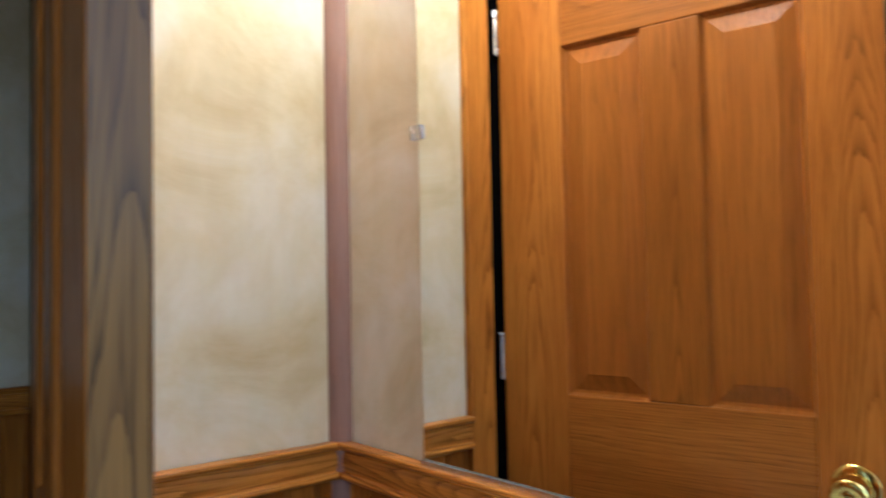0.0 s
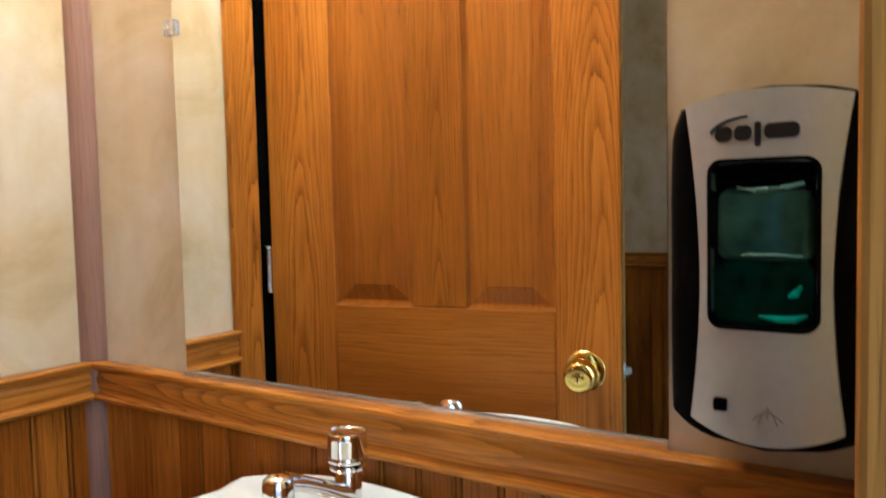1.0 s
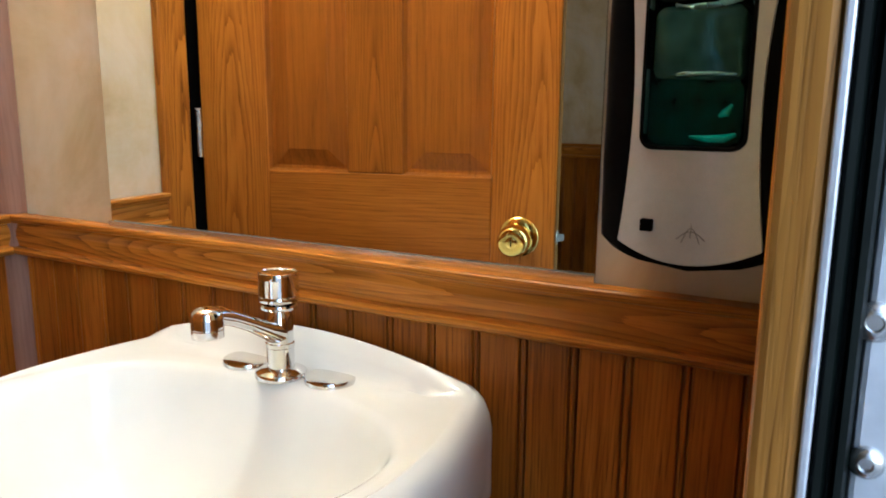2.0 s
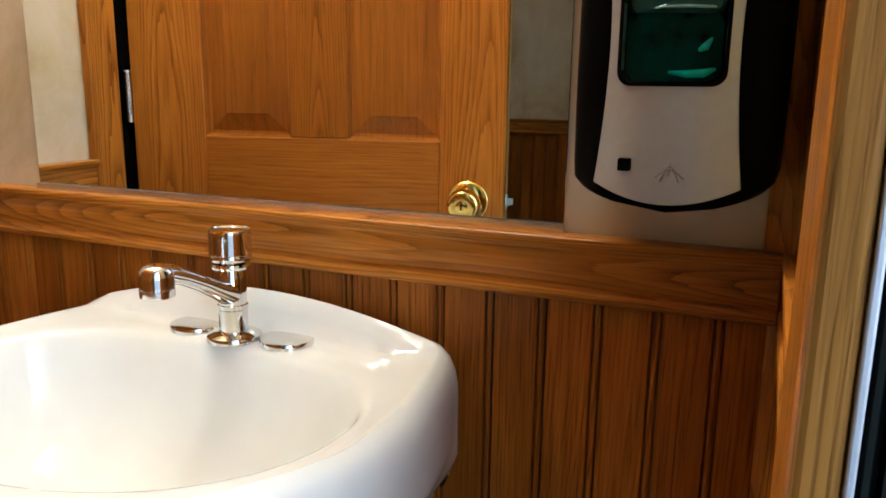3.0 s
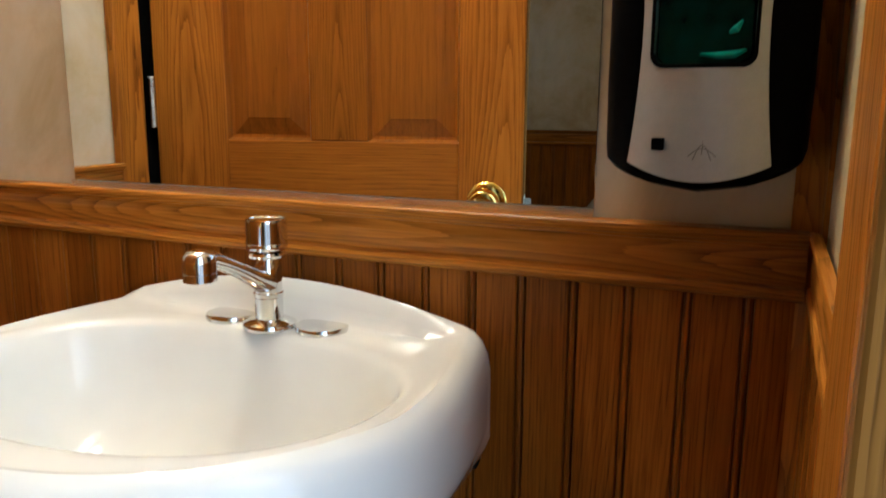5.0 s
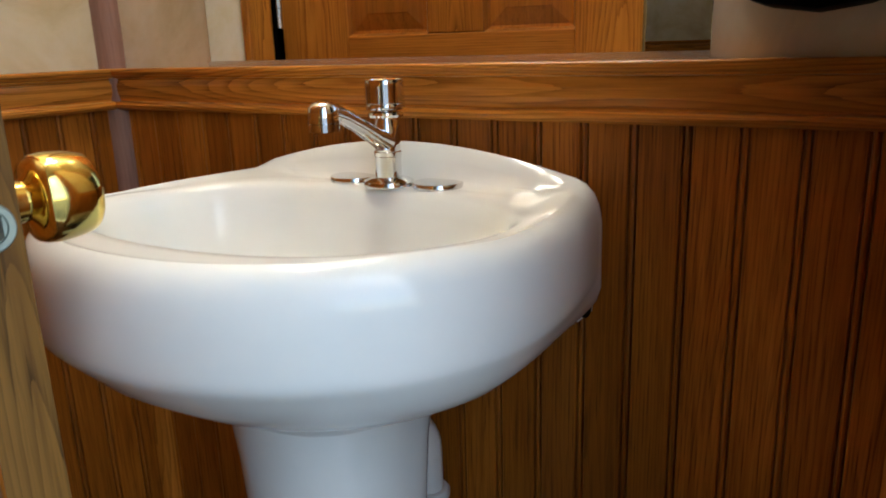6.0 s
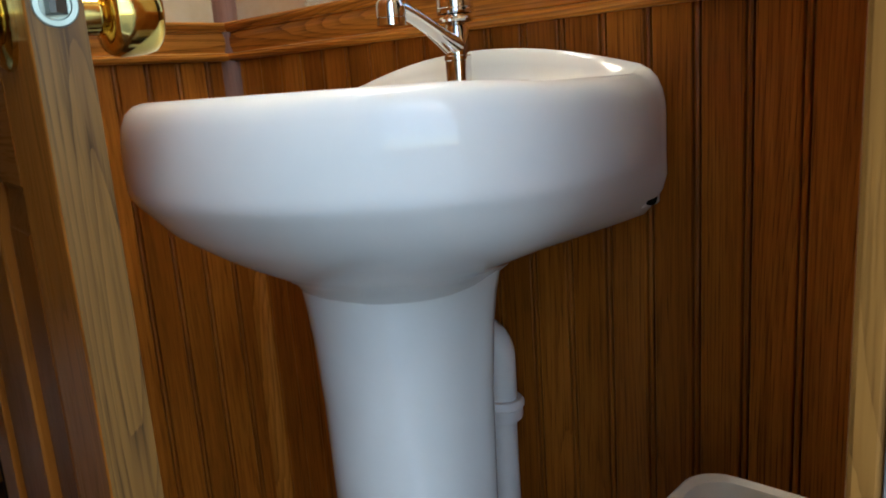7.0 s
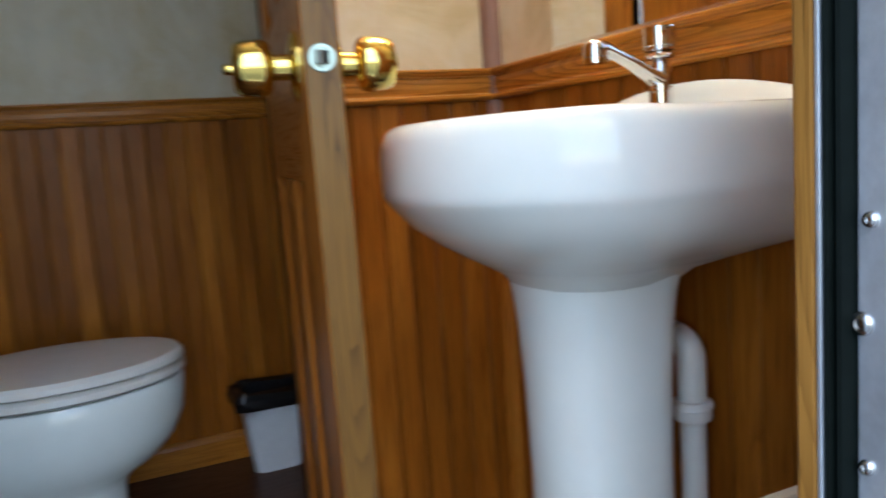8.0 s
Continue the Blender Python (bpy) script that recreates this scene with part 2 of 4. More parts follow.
def box(lo, hi, bevel=0.0, bm=None, segments=2):
    own = bm is None
    b = bmesh.new()
    bmesh.ops.create_cube(b, size=1)
    for v in b.verts:
        v.co = Vector([lo[i] + (v.co[i] + 0.5) * (hi[i] - lo[i]) for i in range(3)])
    if bevel:
        bmesh.ops.bevel(b, geom=b.edges[:], offset=bevel, segments=segments, affect="EDGES", profile=0.5)
    if own:
        return b
    return merge(bm, b)


def merge(bm, other):
    me = bpy.data.meshes.new("scratch")
    other.to_mesh(me)
    other.free()
    bm.from_mesh(me)
    bpy.data.meshes.remove(me)
    return bm


def loft(rings, cap=(True, True), closed=True, bm=None):
    """Skins a list of rings that all have the same number of points."""
    bm = bm or bmesh.new()
    rows = [[bm.verts.new(p) for p in ring] for ring in rings]
    n = len(rows[0])
    for a, b in zip(rows, rows[1:]):
        for i in range(n if closed else n - 1):
            bm.faces.new((a[i], a[(i + 1) % n], b[(i + 1) % n], b[i]))
    if cap[0]:
        bm.faces.new(rows[0])
    if cap[1]:
        bm.faces.new(rows[-1])
    return bm


def circle(c, r, n=32, axis="z", ry=None):
    ry = ry or r
    out = []
    for i in range(n):
        a = 2 * math.pi * i / n
        u, v = r * math.cos(a), ry * math.sin(a)
        out.append({"z": (c[0] + u, c[1] + v, c[2]), "x": (c[0], c[1] + u, c[2] + v), "y": (c[0] + u, c[1], c[2] + v)}[axis])
    return out


def lathe(c, profile, n=32, axis="z", bm=None):
    """profile: rows of (radius, distance along the axis)."""
    step = {"x": (1, 0, 0), "y": (0, 1, 0), "z": (0, 0, 1)}[axis]
    return loft([circle([c[i] + step[i] * d for i in range(3)], max(r, 0.0002), n, axis) for r, d in profile], bm=bm)


def tube(points, radii, n=20, bm=None):
    """A round tube along a run of points."""
    rings = []
    pts = [Vector(p) for p in points]
    for i, p in enumerate(pts):
        d = (pts[min(i + 1, len(pts) - 1)] - pts[max(i - 1, 0)]).normalized()
        side = d.cross(Vector((0.13, 1, 0.07))).normalized()
        up = side.cross(d)
        r = radii[i] if isinstance(radii, (list, tuple)) else radii
        rings.append([p + r * (math.cos(2 * math.pi * j / n) * side + math.sin(2 * math.pi * j / n) * up) for j in range(n)])
    return loft(rings, bm=bm)


def moulding(profile, a, b, out):
    """Extrudes a profile of (proud, z) from a to b on the plan; out is the wall's normal."""
    rings = []
    for p in (a, b):
        rings.append([(p[0] + out[0] * d, p[1] + out[1] * d, z) for d, z in profile])
    return loft(rings)


def upright(profile, z0, z1):
    """Extrudes a plan outline between two heights."""
    return loft([[(x, y, z0) for x, y in profile], [(x, y, z1) for x, y in profile]])


# ---- the plan ----
X_EAST, Y_NORTH, Y_SOUTH, X_WEST = 0.900, 1.242, 0.203, -1.50
Y_STALL, X_STALL = 2.06, -0.95
CEIL = 2.22
RAIL_LOW, RAIL_TOP = 0.900, 0.958
JAMB_E, JAMB_W = 0.499, -0.14
OPEN_E, OPEN_W, OPEN_TOP = 0.539, -0.165, 2.03
T = 0.075

RAIL = [(0, RAIL_LOW), (0.013, RAIL_LOW), (0.017, RAIL_LOW + 0.003), (0.0185, RAIL_LOW + 0.007), (0.0165, RAIL_LOW + 0.011), (0.0105, RAIL_LOW + 0.0125), (0.0100, RAIL_LOW + 0.0145), (0.0125, RAIL_LOW + 0.024), (0.0125, RAIL_LOW + 0.034),
        (0.0100, RAIL_LOW + 0.0425), (0.0100, RAIL_LOW + 0.044), (0.0145, RAIL_LOW + 0.0450), (0.0150, RAIL_LOW + 0.047), (0.018, RAIL_LOW + 0.049), (0.0215, RAIL_LOW + 0.053),
        (0.0215, RAIL_TOP - 0.0015), (0.020, RAIL_TOP), (0, RAIL_TOP)]
BASE = [(0, 0), (0.012, 0), (0.012, 0.062), (0.009, 0.070), (0.004, 0.078), (0, 0.08)]
PITCH = 0.0502


def plank_mesh(height):
    """One beadboard strip: a flat face, a groove, a bead and a groove; local x runs across it, local y out of the wall."""
    w = PITCH
    prof = [(0.0, -0.004), (0.0, 0.0048), (0.0004, 0.0002), (0.0017, 0.0002), (0.0022, 0.0046), (0.0045, 0.0057), (0.0068, 0.0046), (0.0073, 0.0002),
            (0.0086, 0.0002), (0.0091, 0.0050), (0.0102, 0.0058), (w - 0.0012, 0.0058), (w - 0.0002, 0.0046), (w - 0.0002, -0.004)]
    return mesh_of("plank", loft([[(x, y, 0) for x, y in prof], [(x, y, height) for x, y in prof]]), bead_oak)


PLANK, PLANK_STALL = plank_mesh(RAIL_LOW + 0.004), plank_mesh(RAIL_LOW + 0.039)


def planks(wall, start, count, plane, axis, out, strip=PLANK):
    """Strips side by side from start along an axis, facing out (+1 or -1), as parts of the wall."""
    for i in range(count):
        ob = new("plank", strip)
        s = start + i * PITCH
        if axis == "y":
            m = Matrix(((0, out, 0, plane), (1, 0, 0, s), (0, 0, 1, 0), (0, 0, 0, 1)))
        else:
            m = Matrix(((1, 0, 0, s), (0, out, 0, plane), (0, 0, 1, 0), (0, 0, 0, 1)))
        ob.matrix_world = m
        ob.parent = wall


# ---- walls, floor, ceiling ----
floor = structure("floor", box((X_WEST - T, 0.03, -0.05), (X_EAST, Y_STALL, 0)), floor_vinyl, "dark brown plank vinyl floor of the small washroom", "floor")
ceiling = structure("ceiling", box((X_WEST - T, 0.0, CEIL), (X_EAST + T, Y_STALL + T, CEIL + 0.05)), ceiling_white, "plain off-white ceiling board", "ceiling")

wall_east = structure("wall_east", box((X_EAST, 0.03, -0.05), (X_EAST + T, Y_STALL + T, CEIL)), paper, "mottled cream wallpapered wall over stained beadboard wainscot", "wall")
bm = box((OPEN_E, Y_NORTH, 0), (X_EAST, Y_NORTH + T, CEIL))
box((X_WEST, Y_NORTH, 0), (OPEN_W, Y_NORTH + T, CEIL), bm=bm)
box((OPEN_W, Y_NORTH, OPEN_TOP), (OPEN_E, Y_NORTH + T, CEIL), bm=bm)
wall_north = structure("wall_north", bm, paper, "cream wallpapered partition wall with an opening to the toilet stall", "wall")
bm = box((JAMB_E + 0.02, 0.03, -0.05), (X_EAST, Y_SOUTH, CEIL))
box((X_WEST, 0.03, -0.05), (JAMB_W - 0.02, Y_SOUTH, CEIL), bm=bm)
box((JAMB_W - 0.02, 0.03, 2.02), (JAMB_E + 0.02, Y_SOUTH, CEIL), bm=bm)
wall_south = structure("wall_south", bm, paper, "cream wallpapered outer wall with the entrance doorway", "wall")
wall_west = structure("wall_west", box((X_WEST - T, 0.03, -0.05), (X_WEST, Y_STALL + T, CEIL)), paper, "cream wallpapered end wall over dark beadboard", "wall")
wall_stall = structure("wall_stall_north", box((X_WEST, Y_STALL, -0.05), (X_EAST, Y_STALL + T, CEIL)), paper, "cream wallpapered stall wall over dark beadboard", "wall")
wall_stall_west = structure("wall_stall_west", box((X_STALL - T, Y_NORTH + T, 0), (X_STALL, Y_STALL, CEIL)), paper, "cream wallpapered partition behind the toilet", "wall")

FACE = 0.004
for name, prof, a, b, out, mat, label in (
    ("trim_rail_east", RAIL, (X_EAST - FACE, Y_SOUTH + 0.012), (X_EAST - FACE, Y_NORTH - 0.012), (-1, 0), oak_rail_y, "stained oak chair rail with open grain below the mirror"),
    ("trim_rail_north", RAIL, (OPEN_E + 0.052, Y_NORTH - FACE), (X_EAST - 0.012, Y_NORTH - FACE), (0, -1), oak_rail_x, "stained oak chair rail on the cream partition"),
    ("trim_rail_north_far", RAIL, (X_WEST, Y_NORTH - FACE), (OPEN_W - 0.062, Y_NORTH - FACE), (0, -1), oak_rail_x, "stained oak chair rail beyond the stall opening"),
    ("trim_rail_south", [(d * 0.38, z) for d, z in RAIL], (JAMB_E + 0.099, Y_SOUTH + FACE), (X_EAST - 0.012, Y_SOUTH + FACE), (0, 1), oak_rail_x, "stained oak chair rail beside the entrance casing"),
    ("trim_rail_west", RAIL, (X_WEST + FACE, Y_SOUTH), (X_WEST + FACE, Y_NORTH), (1, 0), oak_rail_y, "dark stained oak chair rail on the end wall"),
    ("trim_rail_stall", [(d, z + 0.035) for d, z in RAIL], (X_STALL, Y_STALL - FACE), (X_EAST, Y_STALL - FACE), (0, -1), oak_rail_x, "dark stained oak chair rail in the stall"),
):
    structure(name, moulding(prof, a, b, out), mat, label, "chair rail")
for name, a, b, out, mat in (
    ("baseboard_east", (X_EAST - FACE, Y_SOUTH), (X_EAST - FACE, Y_NORTH), (-1, 0), oak_rail_y),
    ("baseboard_north", (OPEN_E + 0.052, Y_NORTH - FACE), (X_EAST - 0.016, Y_NORTH - FACE), (0, -1), oak_rail_x),
    ("baseboard_stall", (X_STALL, Y_STALL - FACE), (X_EAST, Y_STALL - FACE), (0, -1), oak_rail_x),
    ("baseboard_west", (X_WEST + FACE, Y_SOUTH), (X_WEST + FACE, Y_NORTH), (1, 0), oak_rail_y),
):
    structure(name, moulding(BASE, a, b, out), mat, "stained oak baseboard along the floor", "baseboard")


def corner(name, x, y, sx, sy, mat, r=0.022):
    """A cove strip that fills an inner corner of two walls."""
    prof = [(x, y), (x + sx * r, y), (x + sx * r, y + sy * 0.004)]
    for i in range(1, 7):
        a = radians(90) * i / 7
        prof.append((x + sx * (r - (r - 0.004) * math.sin(a)), y + sy * (r - (r - 0.004) * math.cos(a))))
    prof += [(x + sx * 0.004, y + sy * r), (x, y + sy * r)]
    return structure(name, upright(prof, 0, CEIL), mat, "narrow stained oak cove strip in the wall corner", "trim", True)


bead = [(X_EAST, Y_NORTH)] + [(X_EAST - 0.027 * math.cos(radians(90) * i / 12), Y_NORTH - 0.027 * math.sin(radians(90) * i / 12)) for i in range(13)]
structure("trim_corner_north_east", upright(bead, 0.70, CEIL), taupe_strip, "rounded pinkish oak bead in the wall corner", "trim", True)
structure("trim_corner_north_east_low", upright(bead, 0, 0.6995), oak_up, "rounded stained oak bead below the basin", "trim", True)
corner("trim_corner_south_east", X_EAST, Y_SOUTH, -1, 1, oak_up, 0.026)
corner("trim_corner_north_west", X_WEST, Y_NORTH, 1, -1, oak_up)

# casing and jamb round the stall opening
CASE = 0.060
structure("trim_stall_casing", box((OPEN_E - 0.012, Y_NORTH - 0.016, 0), (OPEN_E + 0.051, Y_NORTH + 0.001, OPEN_TOP + CASE), 0.004), oak_up, "stained oak casing at the hinge side of the stall opening", "casing")
structure("trim_stall_casing_far", box((OPEN_W - CASE, Y_NORTH - 0.016, 0), (OPEN_W - 0.002, Y_NORTH + 0.001, OPEN_TOP + CASE), 0.004), oak_up, "stained oak casing at the latch side of the stall opening", "casing")
structure("trim_stall_casing_head", box((OPEN_W - 0.001, Y_NORTH - 0.015, OPEN_TOP + 0.002), (OPEN_E - 0.013, Y_NORTH + 0.001, OPEN_TOP + CASE - 0.002), 0.004), oak_rail_x, "stained oak head casing over the stall opening", "casing")
structure("trim_stall_jamb", box((OPEN_E - 0.018, Y_NORTH - 0.002, 0), (OPEN_E + 0.001, Y_NORTH + T + 0.012, OPEN_TOP)), oak_up, "stained oak door jamb", "jamb")
# black strip added across the hinge gap in place of its shade
structure("trim_stall_seal", box((OPEN_E - 0.080, Y_NORTH + 0.0080, 0), (OPEN_E - 0.0185, Y_NORTH + 0.0150, OPEN_TOP), 0.001), black_shell, "black strip added to keep the stall door's hinge gap dark", "seal")

# entrance doorway: casing, jamb, seal and metal frame
structure("trim_entrance_casing", box((JAMB_E + 0.001, Y_SOUTH - 0.001, 0), (JAMB_E + 0.098, 0.2165, CEIL - 0.04), 0.004), oak_up, "stained oak casing beside the entrance", "casing")
structure("trim_entrance_jamb", box((JAMB_E - 0.004, 0.2012, 0), (JAMB_E + 0.022, 0.2156, 2.02), 0.003), oak_pale, "worn honey oak jamb edge of the entrance", "jamb")
frame_out = thing("entrance_frame", "grey aluminium entrance frame with black rubber seal and screws", "door frame", "structure", at=(JAMB_E, 0.1, 0))


def placed(ob):
    """Keeps a part where its mesh lies, under a parent that stands elsewhere."""
    ob.matrix_parent_inverse = ob.parent.matrix_basis.inverted()
    return ob


placed(part("edge_strip", box((JAMB_E - 0.005, 0.1980, 0), (JAMB_E + 0.018, 0.2010, 2.02), 0.0008), alu, frame_out))
seal = [(JAMB_E + 0.020, 0.1976), (JAMB_E - 0.003, 0.1976), (JAMB_E - 0.005, 0.1964), (JAMB_E - 0.004, 0.1945), (JAMB_E + 0.001, 0.1932), (JAMB_E + 0.001, 0.1920),
        (JAMB_E - 0.003, 0.1908), (JAMB_E - 0.002, 0.1888), (JAMB_E + 0.004, 0.1876), (JAMB_E + 0.020, 0.1876)]
placed(part("rubber_seal", upright(seal, 0, 2.02), rubber, frame_out, "ribbed black rubber seal", True))
placed(part("metal_jamb", box((JAMB_E + 0.006, -0.035, -0.05), (JAMB_E + 0.024, 0.1872, 2.03), 0.002), alu, frame_out))
placed(part("outer_flange", box((JAMB_E - 0.002, -0.040, -0.05), (JAMB_E + 0.075, -0.0355, 2.06), 0.001), alu, frame_out))
placed(part("metal_jamb", box((JAMB_W - 0.018, -0.035, -0.05), (JAMB_W + 0.002, 0.193, 2.03), 0.002), alu, frame_out))
placed(part("threshold", box((JAMB_W, -0.035, -0.05), (JAMB_E, 0.030, -0.002), 0.002), alu, frame_out))


def screw(y, z, r=0.0062):
    x = JAMB_E + 0.006
    bm = lathe((x, y, z), [(r, 0.0), (r, -0.0008), (r * 0.86, -0.0022), (r * 0.5, -0.0032), (r * 0.42, -0.0032), (r * 0.36, -0.0018), (0, -0.0018)], 20, "x")
    return placed(part("screw", bm, steel, frame_out, "", True))


for y, z, r in ((0.184, 0.715, 0.0062), (0.179, 0.766, 0.0042), (0.181, 0.643, 0.0042), (0.185, 1.052, 0.0062), (0.183, 1.008, 0.0052), (0.181, 0.35, 0.0062), (0.181, 1.35, 0.0062)):
    screw(y, z, r)

bm = box((JAMB_E + 0.076, -0.038, -0.60), (X_EAST + T + 0.03, 0.0295, 2.3))
box((X_WEST - T - 0.03, -0.038, -0.60), (JAMB_W - 0.019, 0.0295, 2.3), bm=bm)
box((JAMB_W - 0.019, -0.038, 2.061), (JAMB_E + 0.076, 0.0295, 2.3), bm=bm)
structure("wall_outer_skin", bm, outer_skin, "white painted metal skin of the trailer", "wall")
structure("ground", box((-200, -200, -0.72), (200, 200, -0.62)), gravel, "grey gravel ground outside the trailer", "ground")


# ---- mirror ----
MIR_Y0, MIR_Y1, MIR_Z0, MIR_Z1 = 0.391, 1.018, 0.962, 1.70
MIR_LONG, MIR_TURN = MIR_Y1 - MIR_Y0, 1.26
wall_mirror = thing("wall_mirror", "large frameless mirror standing on the oak chair rail", "mirror")
# local y runs along the glass from its near edge, local x points into the wall
wall_mirror.matrix_world = pose(X_EAST - 0.0015, MIR_Y0, MIR_Z0, 0, 0, MIR_TURN)
part("glass", box((0.0, 0, 0), (0.005, MIR_LONG, MIR_Z1 - MIR_Z0), 0.0006), mirror_glass, wall_mirror)
channel = [(0.006, -0.0036), (-0.0045, -0.0036), (-0.0045, 0.0030), (-0.0032, 0.0030), (-0.0032, -0.0006), (0.006, -0.0006)]
part("bottom_channel", loft([[(d, 0, z) for d, z in channel], [(d, MIR_LONG, z) for d, z in channel]]), bright_alu, wall_mirror, "bright metal channel under the glass")
for y, s in ((MIR_LONG, 1), (0, -1)):
    bm = box((-0.005, min(y - s * 0.010, y + s * 0.012), 0.434), (0.005, max(y - s * 0.010, y + s * 0.012), 0.454), 0.002)
    part("clip", bm, clear_clip, wall_mirror, "clear plastic mirror clip")
    part("screw", lathe((-0.005, y + s * 0.005, 0.444), [(0.0035, 0.0), (0.0030, -0.0012), (0, -0.0016)], 16, "x"), steel, wall_mirror, "", True)


# ---- stall door ----
DW, DT, DH = 0.652, 0.032, 2.00
HINGE = (0.490, 1.237)
DOOR_TURN = -99.24
door = thing("door_1", "six-panel honey oak stall door standing open", "door", "structure")
door.matrix_world = pose(HINGE[0], HINGE[1], 0, 0, 0, DOOR_TURN)
# local x runs from hinge to latch, local +y is the face towards the mirror


def board(name, x0, x1, z0, z1, mat):
    return part(name, box((x0, -DT, z0), (x1, 0, z1), 0.0025), mat, door)


PA = (0.135, 0.288)
PB = (0.390, 0.544)
LEVELS = ((0.22, 0.79), (0.995, 1.626), (1.735, 1.885))
board("stile", 0.0, PA[0], 0.012, DH, door_up)
board("stile", PB[1], DW - 0.0015, 0.012, DH, door_up)
part("edge_lipping", box((DW - 0.0012, -DT + 0.001, 0.012), (DW, -0.001, DH)), door_edge, door, "paler raw oak edge")
for z0, z1 in ((0.012, 0.22), (0.79, 0.995), (1.626, 1.735), (1.885, DH)):
    board("rail", PA[0], PB[1], z0, z1, door_flat)
for z0, z1 in LEVELS:
    board("mullion", PA[1], PB[0], z0, z1, door_up)


def panel(x0, x1, z0, z1):
    """A raised field between sunk sloping borders, on both faces."""
    bm = bmesh.new()
    rings = []
    for inset, depth in ((0, 0.003), (0.004, 0.011), (0.009, 0.0125), (0.036, 0.0055), (0.038, 0.0045)):
        rings.append([(x0 + inset, -depth, z0 + inset), (x1 - inset, -depth, z0 + inset), (x1 - inset, -depth, z1 - inset), (x0 + inset, -depth, z1 - inset)])
    loft(rings, (False, True), bm=bm)
    back = [[(x, -DT - y, z) for x, y, z in ring] for ring in rings]
    loft(back, (False, True), bm=bm)
    return part("panel", bm, door_veneer, door)


for z0, z1 in LEVELS:
    panel(PA[0], PA[1], z0, z1)
    panel(PB[0], PB[1], z0, z1)

# knobs on both faces, latch plate in the edge
KX, KZ = DW - 0.060, 0.900


def knob(sign, y0, keyed):
    profile = [(0, 0), (0.033, 0), (0.033, 0.003), (0.030, 0.006), (0.020, 0.0085), (0.0125, 0.009), (0.0120, 0.022), (0.0150, 0.0235), (0.0205, 0.0245), (0.0240, 0.0265), (0.0256, 0.0300), (0.0263, 0.0345),
               (0.0262, 0.0400), (0.0256, 0.0470), (0.0246, 0.0525), (0.0234, 0.0563), (0.0214, 0.0586), (0.0180, 0.0598), (0.0120, 0.0601), (0, 0.0601)]
    rose = lathe((KX, y0, KZ), [(r, sign * d) for r, d in profile], 40, "y")
    k = part("door_knob", rose, brass, door, "polished brass door knob", True)
    y1 = y0 + sign * 0.0594
    if keyed:
        part("key_cylinder", lathe((KX, y1, KZ), [(0.0092, 0), (0.0092, sign * 0.003), (0.0075, sign * 0.0038), (0, sign * 0.0038)], 24, "y"), brass, k, "", True)
        part("keyway", box((KX - 0.0012, min(y1, y1 + sign * 0.0048), KZ - 0.005), (KX + 0.0012, max(y1, y1 + sign * 0.0048), KZ + 0.005)), black_shell, k)
    else:
        part("turn_button", lathe((KX, y1, KZ), [(0.005, 0), (0.005, sign * 0.007), (0.0035, sign * 0.009), (0, sign * 0.009)], 20, "y"), brass, k, "", True)
    return k


knob(1, 0.0, True)
knob(-1, -DT, False)
latch = part("latch_plate", lathe((DW, -DT / 2, KZ), [(0.0125, -0.002), (0.0125, 0.0008), (0.0118, 0.0014), (0.0088, 0.0014), (0.0082, 0.0004), (0, 0.0004)], 32, "x"), latch_steel, door, "round dull drive-in latch", True)
bolt = [(DW, -0.5 * DT - 0.0058, 0), (DW + 0.011, -0.5 * DT - 0.0055, 0), (DW + 0.0105, -0.5 * DT - 0.002, 0), (DW + 0.002, -0.5 * DT + 0.0058, 0), (DW, -0.5 * DT + 0.0058, 0)]
part("latch_bolt", loft([[(x, y, KZ - 0.0055) for x, y, _ in bolt], [(x, y, KZ + 0.0055) for x, y, _ in bolt]]), dark_steel, latch)
for z in (0.25, 1.058, 1.68):
    bm = bmesh.new()
    for i in range(5):
        lathe((-0.004, 0.004, z - 0.0445 + i * 0.0178), [(0.0055, 0.0004), (0.0060, 0.001), (0.0060, 0.0168), (0.0055, 0.0174)], 16, "z", bm)
    h = part("hinge", bm, steel, door, "plated steel butt hinge", True)
    part("hinge_leaf", box((-0.0020, -0.031, z - 0.0445), (0.0, 0.002, z + 0.0445)), steel, h)


# ---- pedestal sink ----
SX, SY = 0.700, 0.705
sink = thing("pedestal_sink", "white china pedestal washbasin fixed to the beadboard", "sink", at=(0.72, SY, 0))


def sink_outline(front, half, back, rear=0.2275):
    """A D on the plan: straight back, rounded rear corners, gently splayed sides, an elliptical front."""
    rc = 0.030 * half / 0.26
    right = [(back, -rear * i / 9) for i in range(9)]
    right = [(x, y * (rear - rc) / rear) for x, y in right]
    for i in range(8):
        a = radians(90) * i / 7
        right.append((back - rc + rc * math.cos(a), -(rear - rc) - rc * math.sin(a)))
    for i in range(1, 13):
        f = i / 12
        right.append((back - rc + (SX - back + rc) * f, -(rear + (half - rear) * math.sin(f * math.pi / 2))))
    for i in range(1, 27):
        a = radians(90) * i / 26
        right.append((SX - front * math.sin(a), -half * math.cos(a) ** 0.94 if i < 26 else 0.0))
    left = [(x, -y) for x, y in reversed(right[1:-1])]
    return [(x, SY + y) for x, y in right + left]


def smooth_step(v, a, b):
    v = min(1, max(0, (v - a) / (b - a)))
    return v * v * (3 - 2 * v)


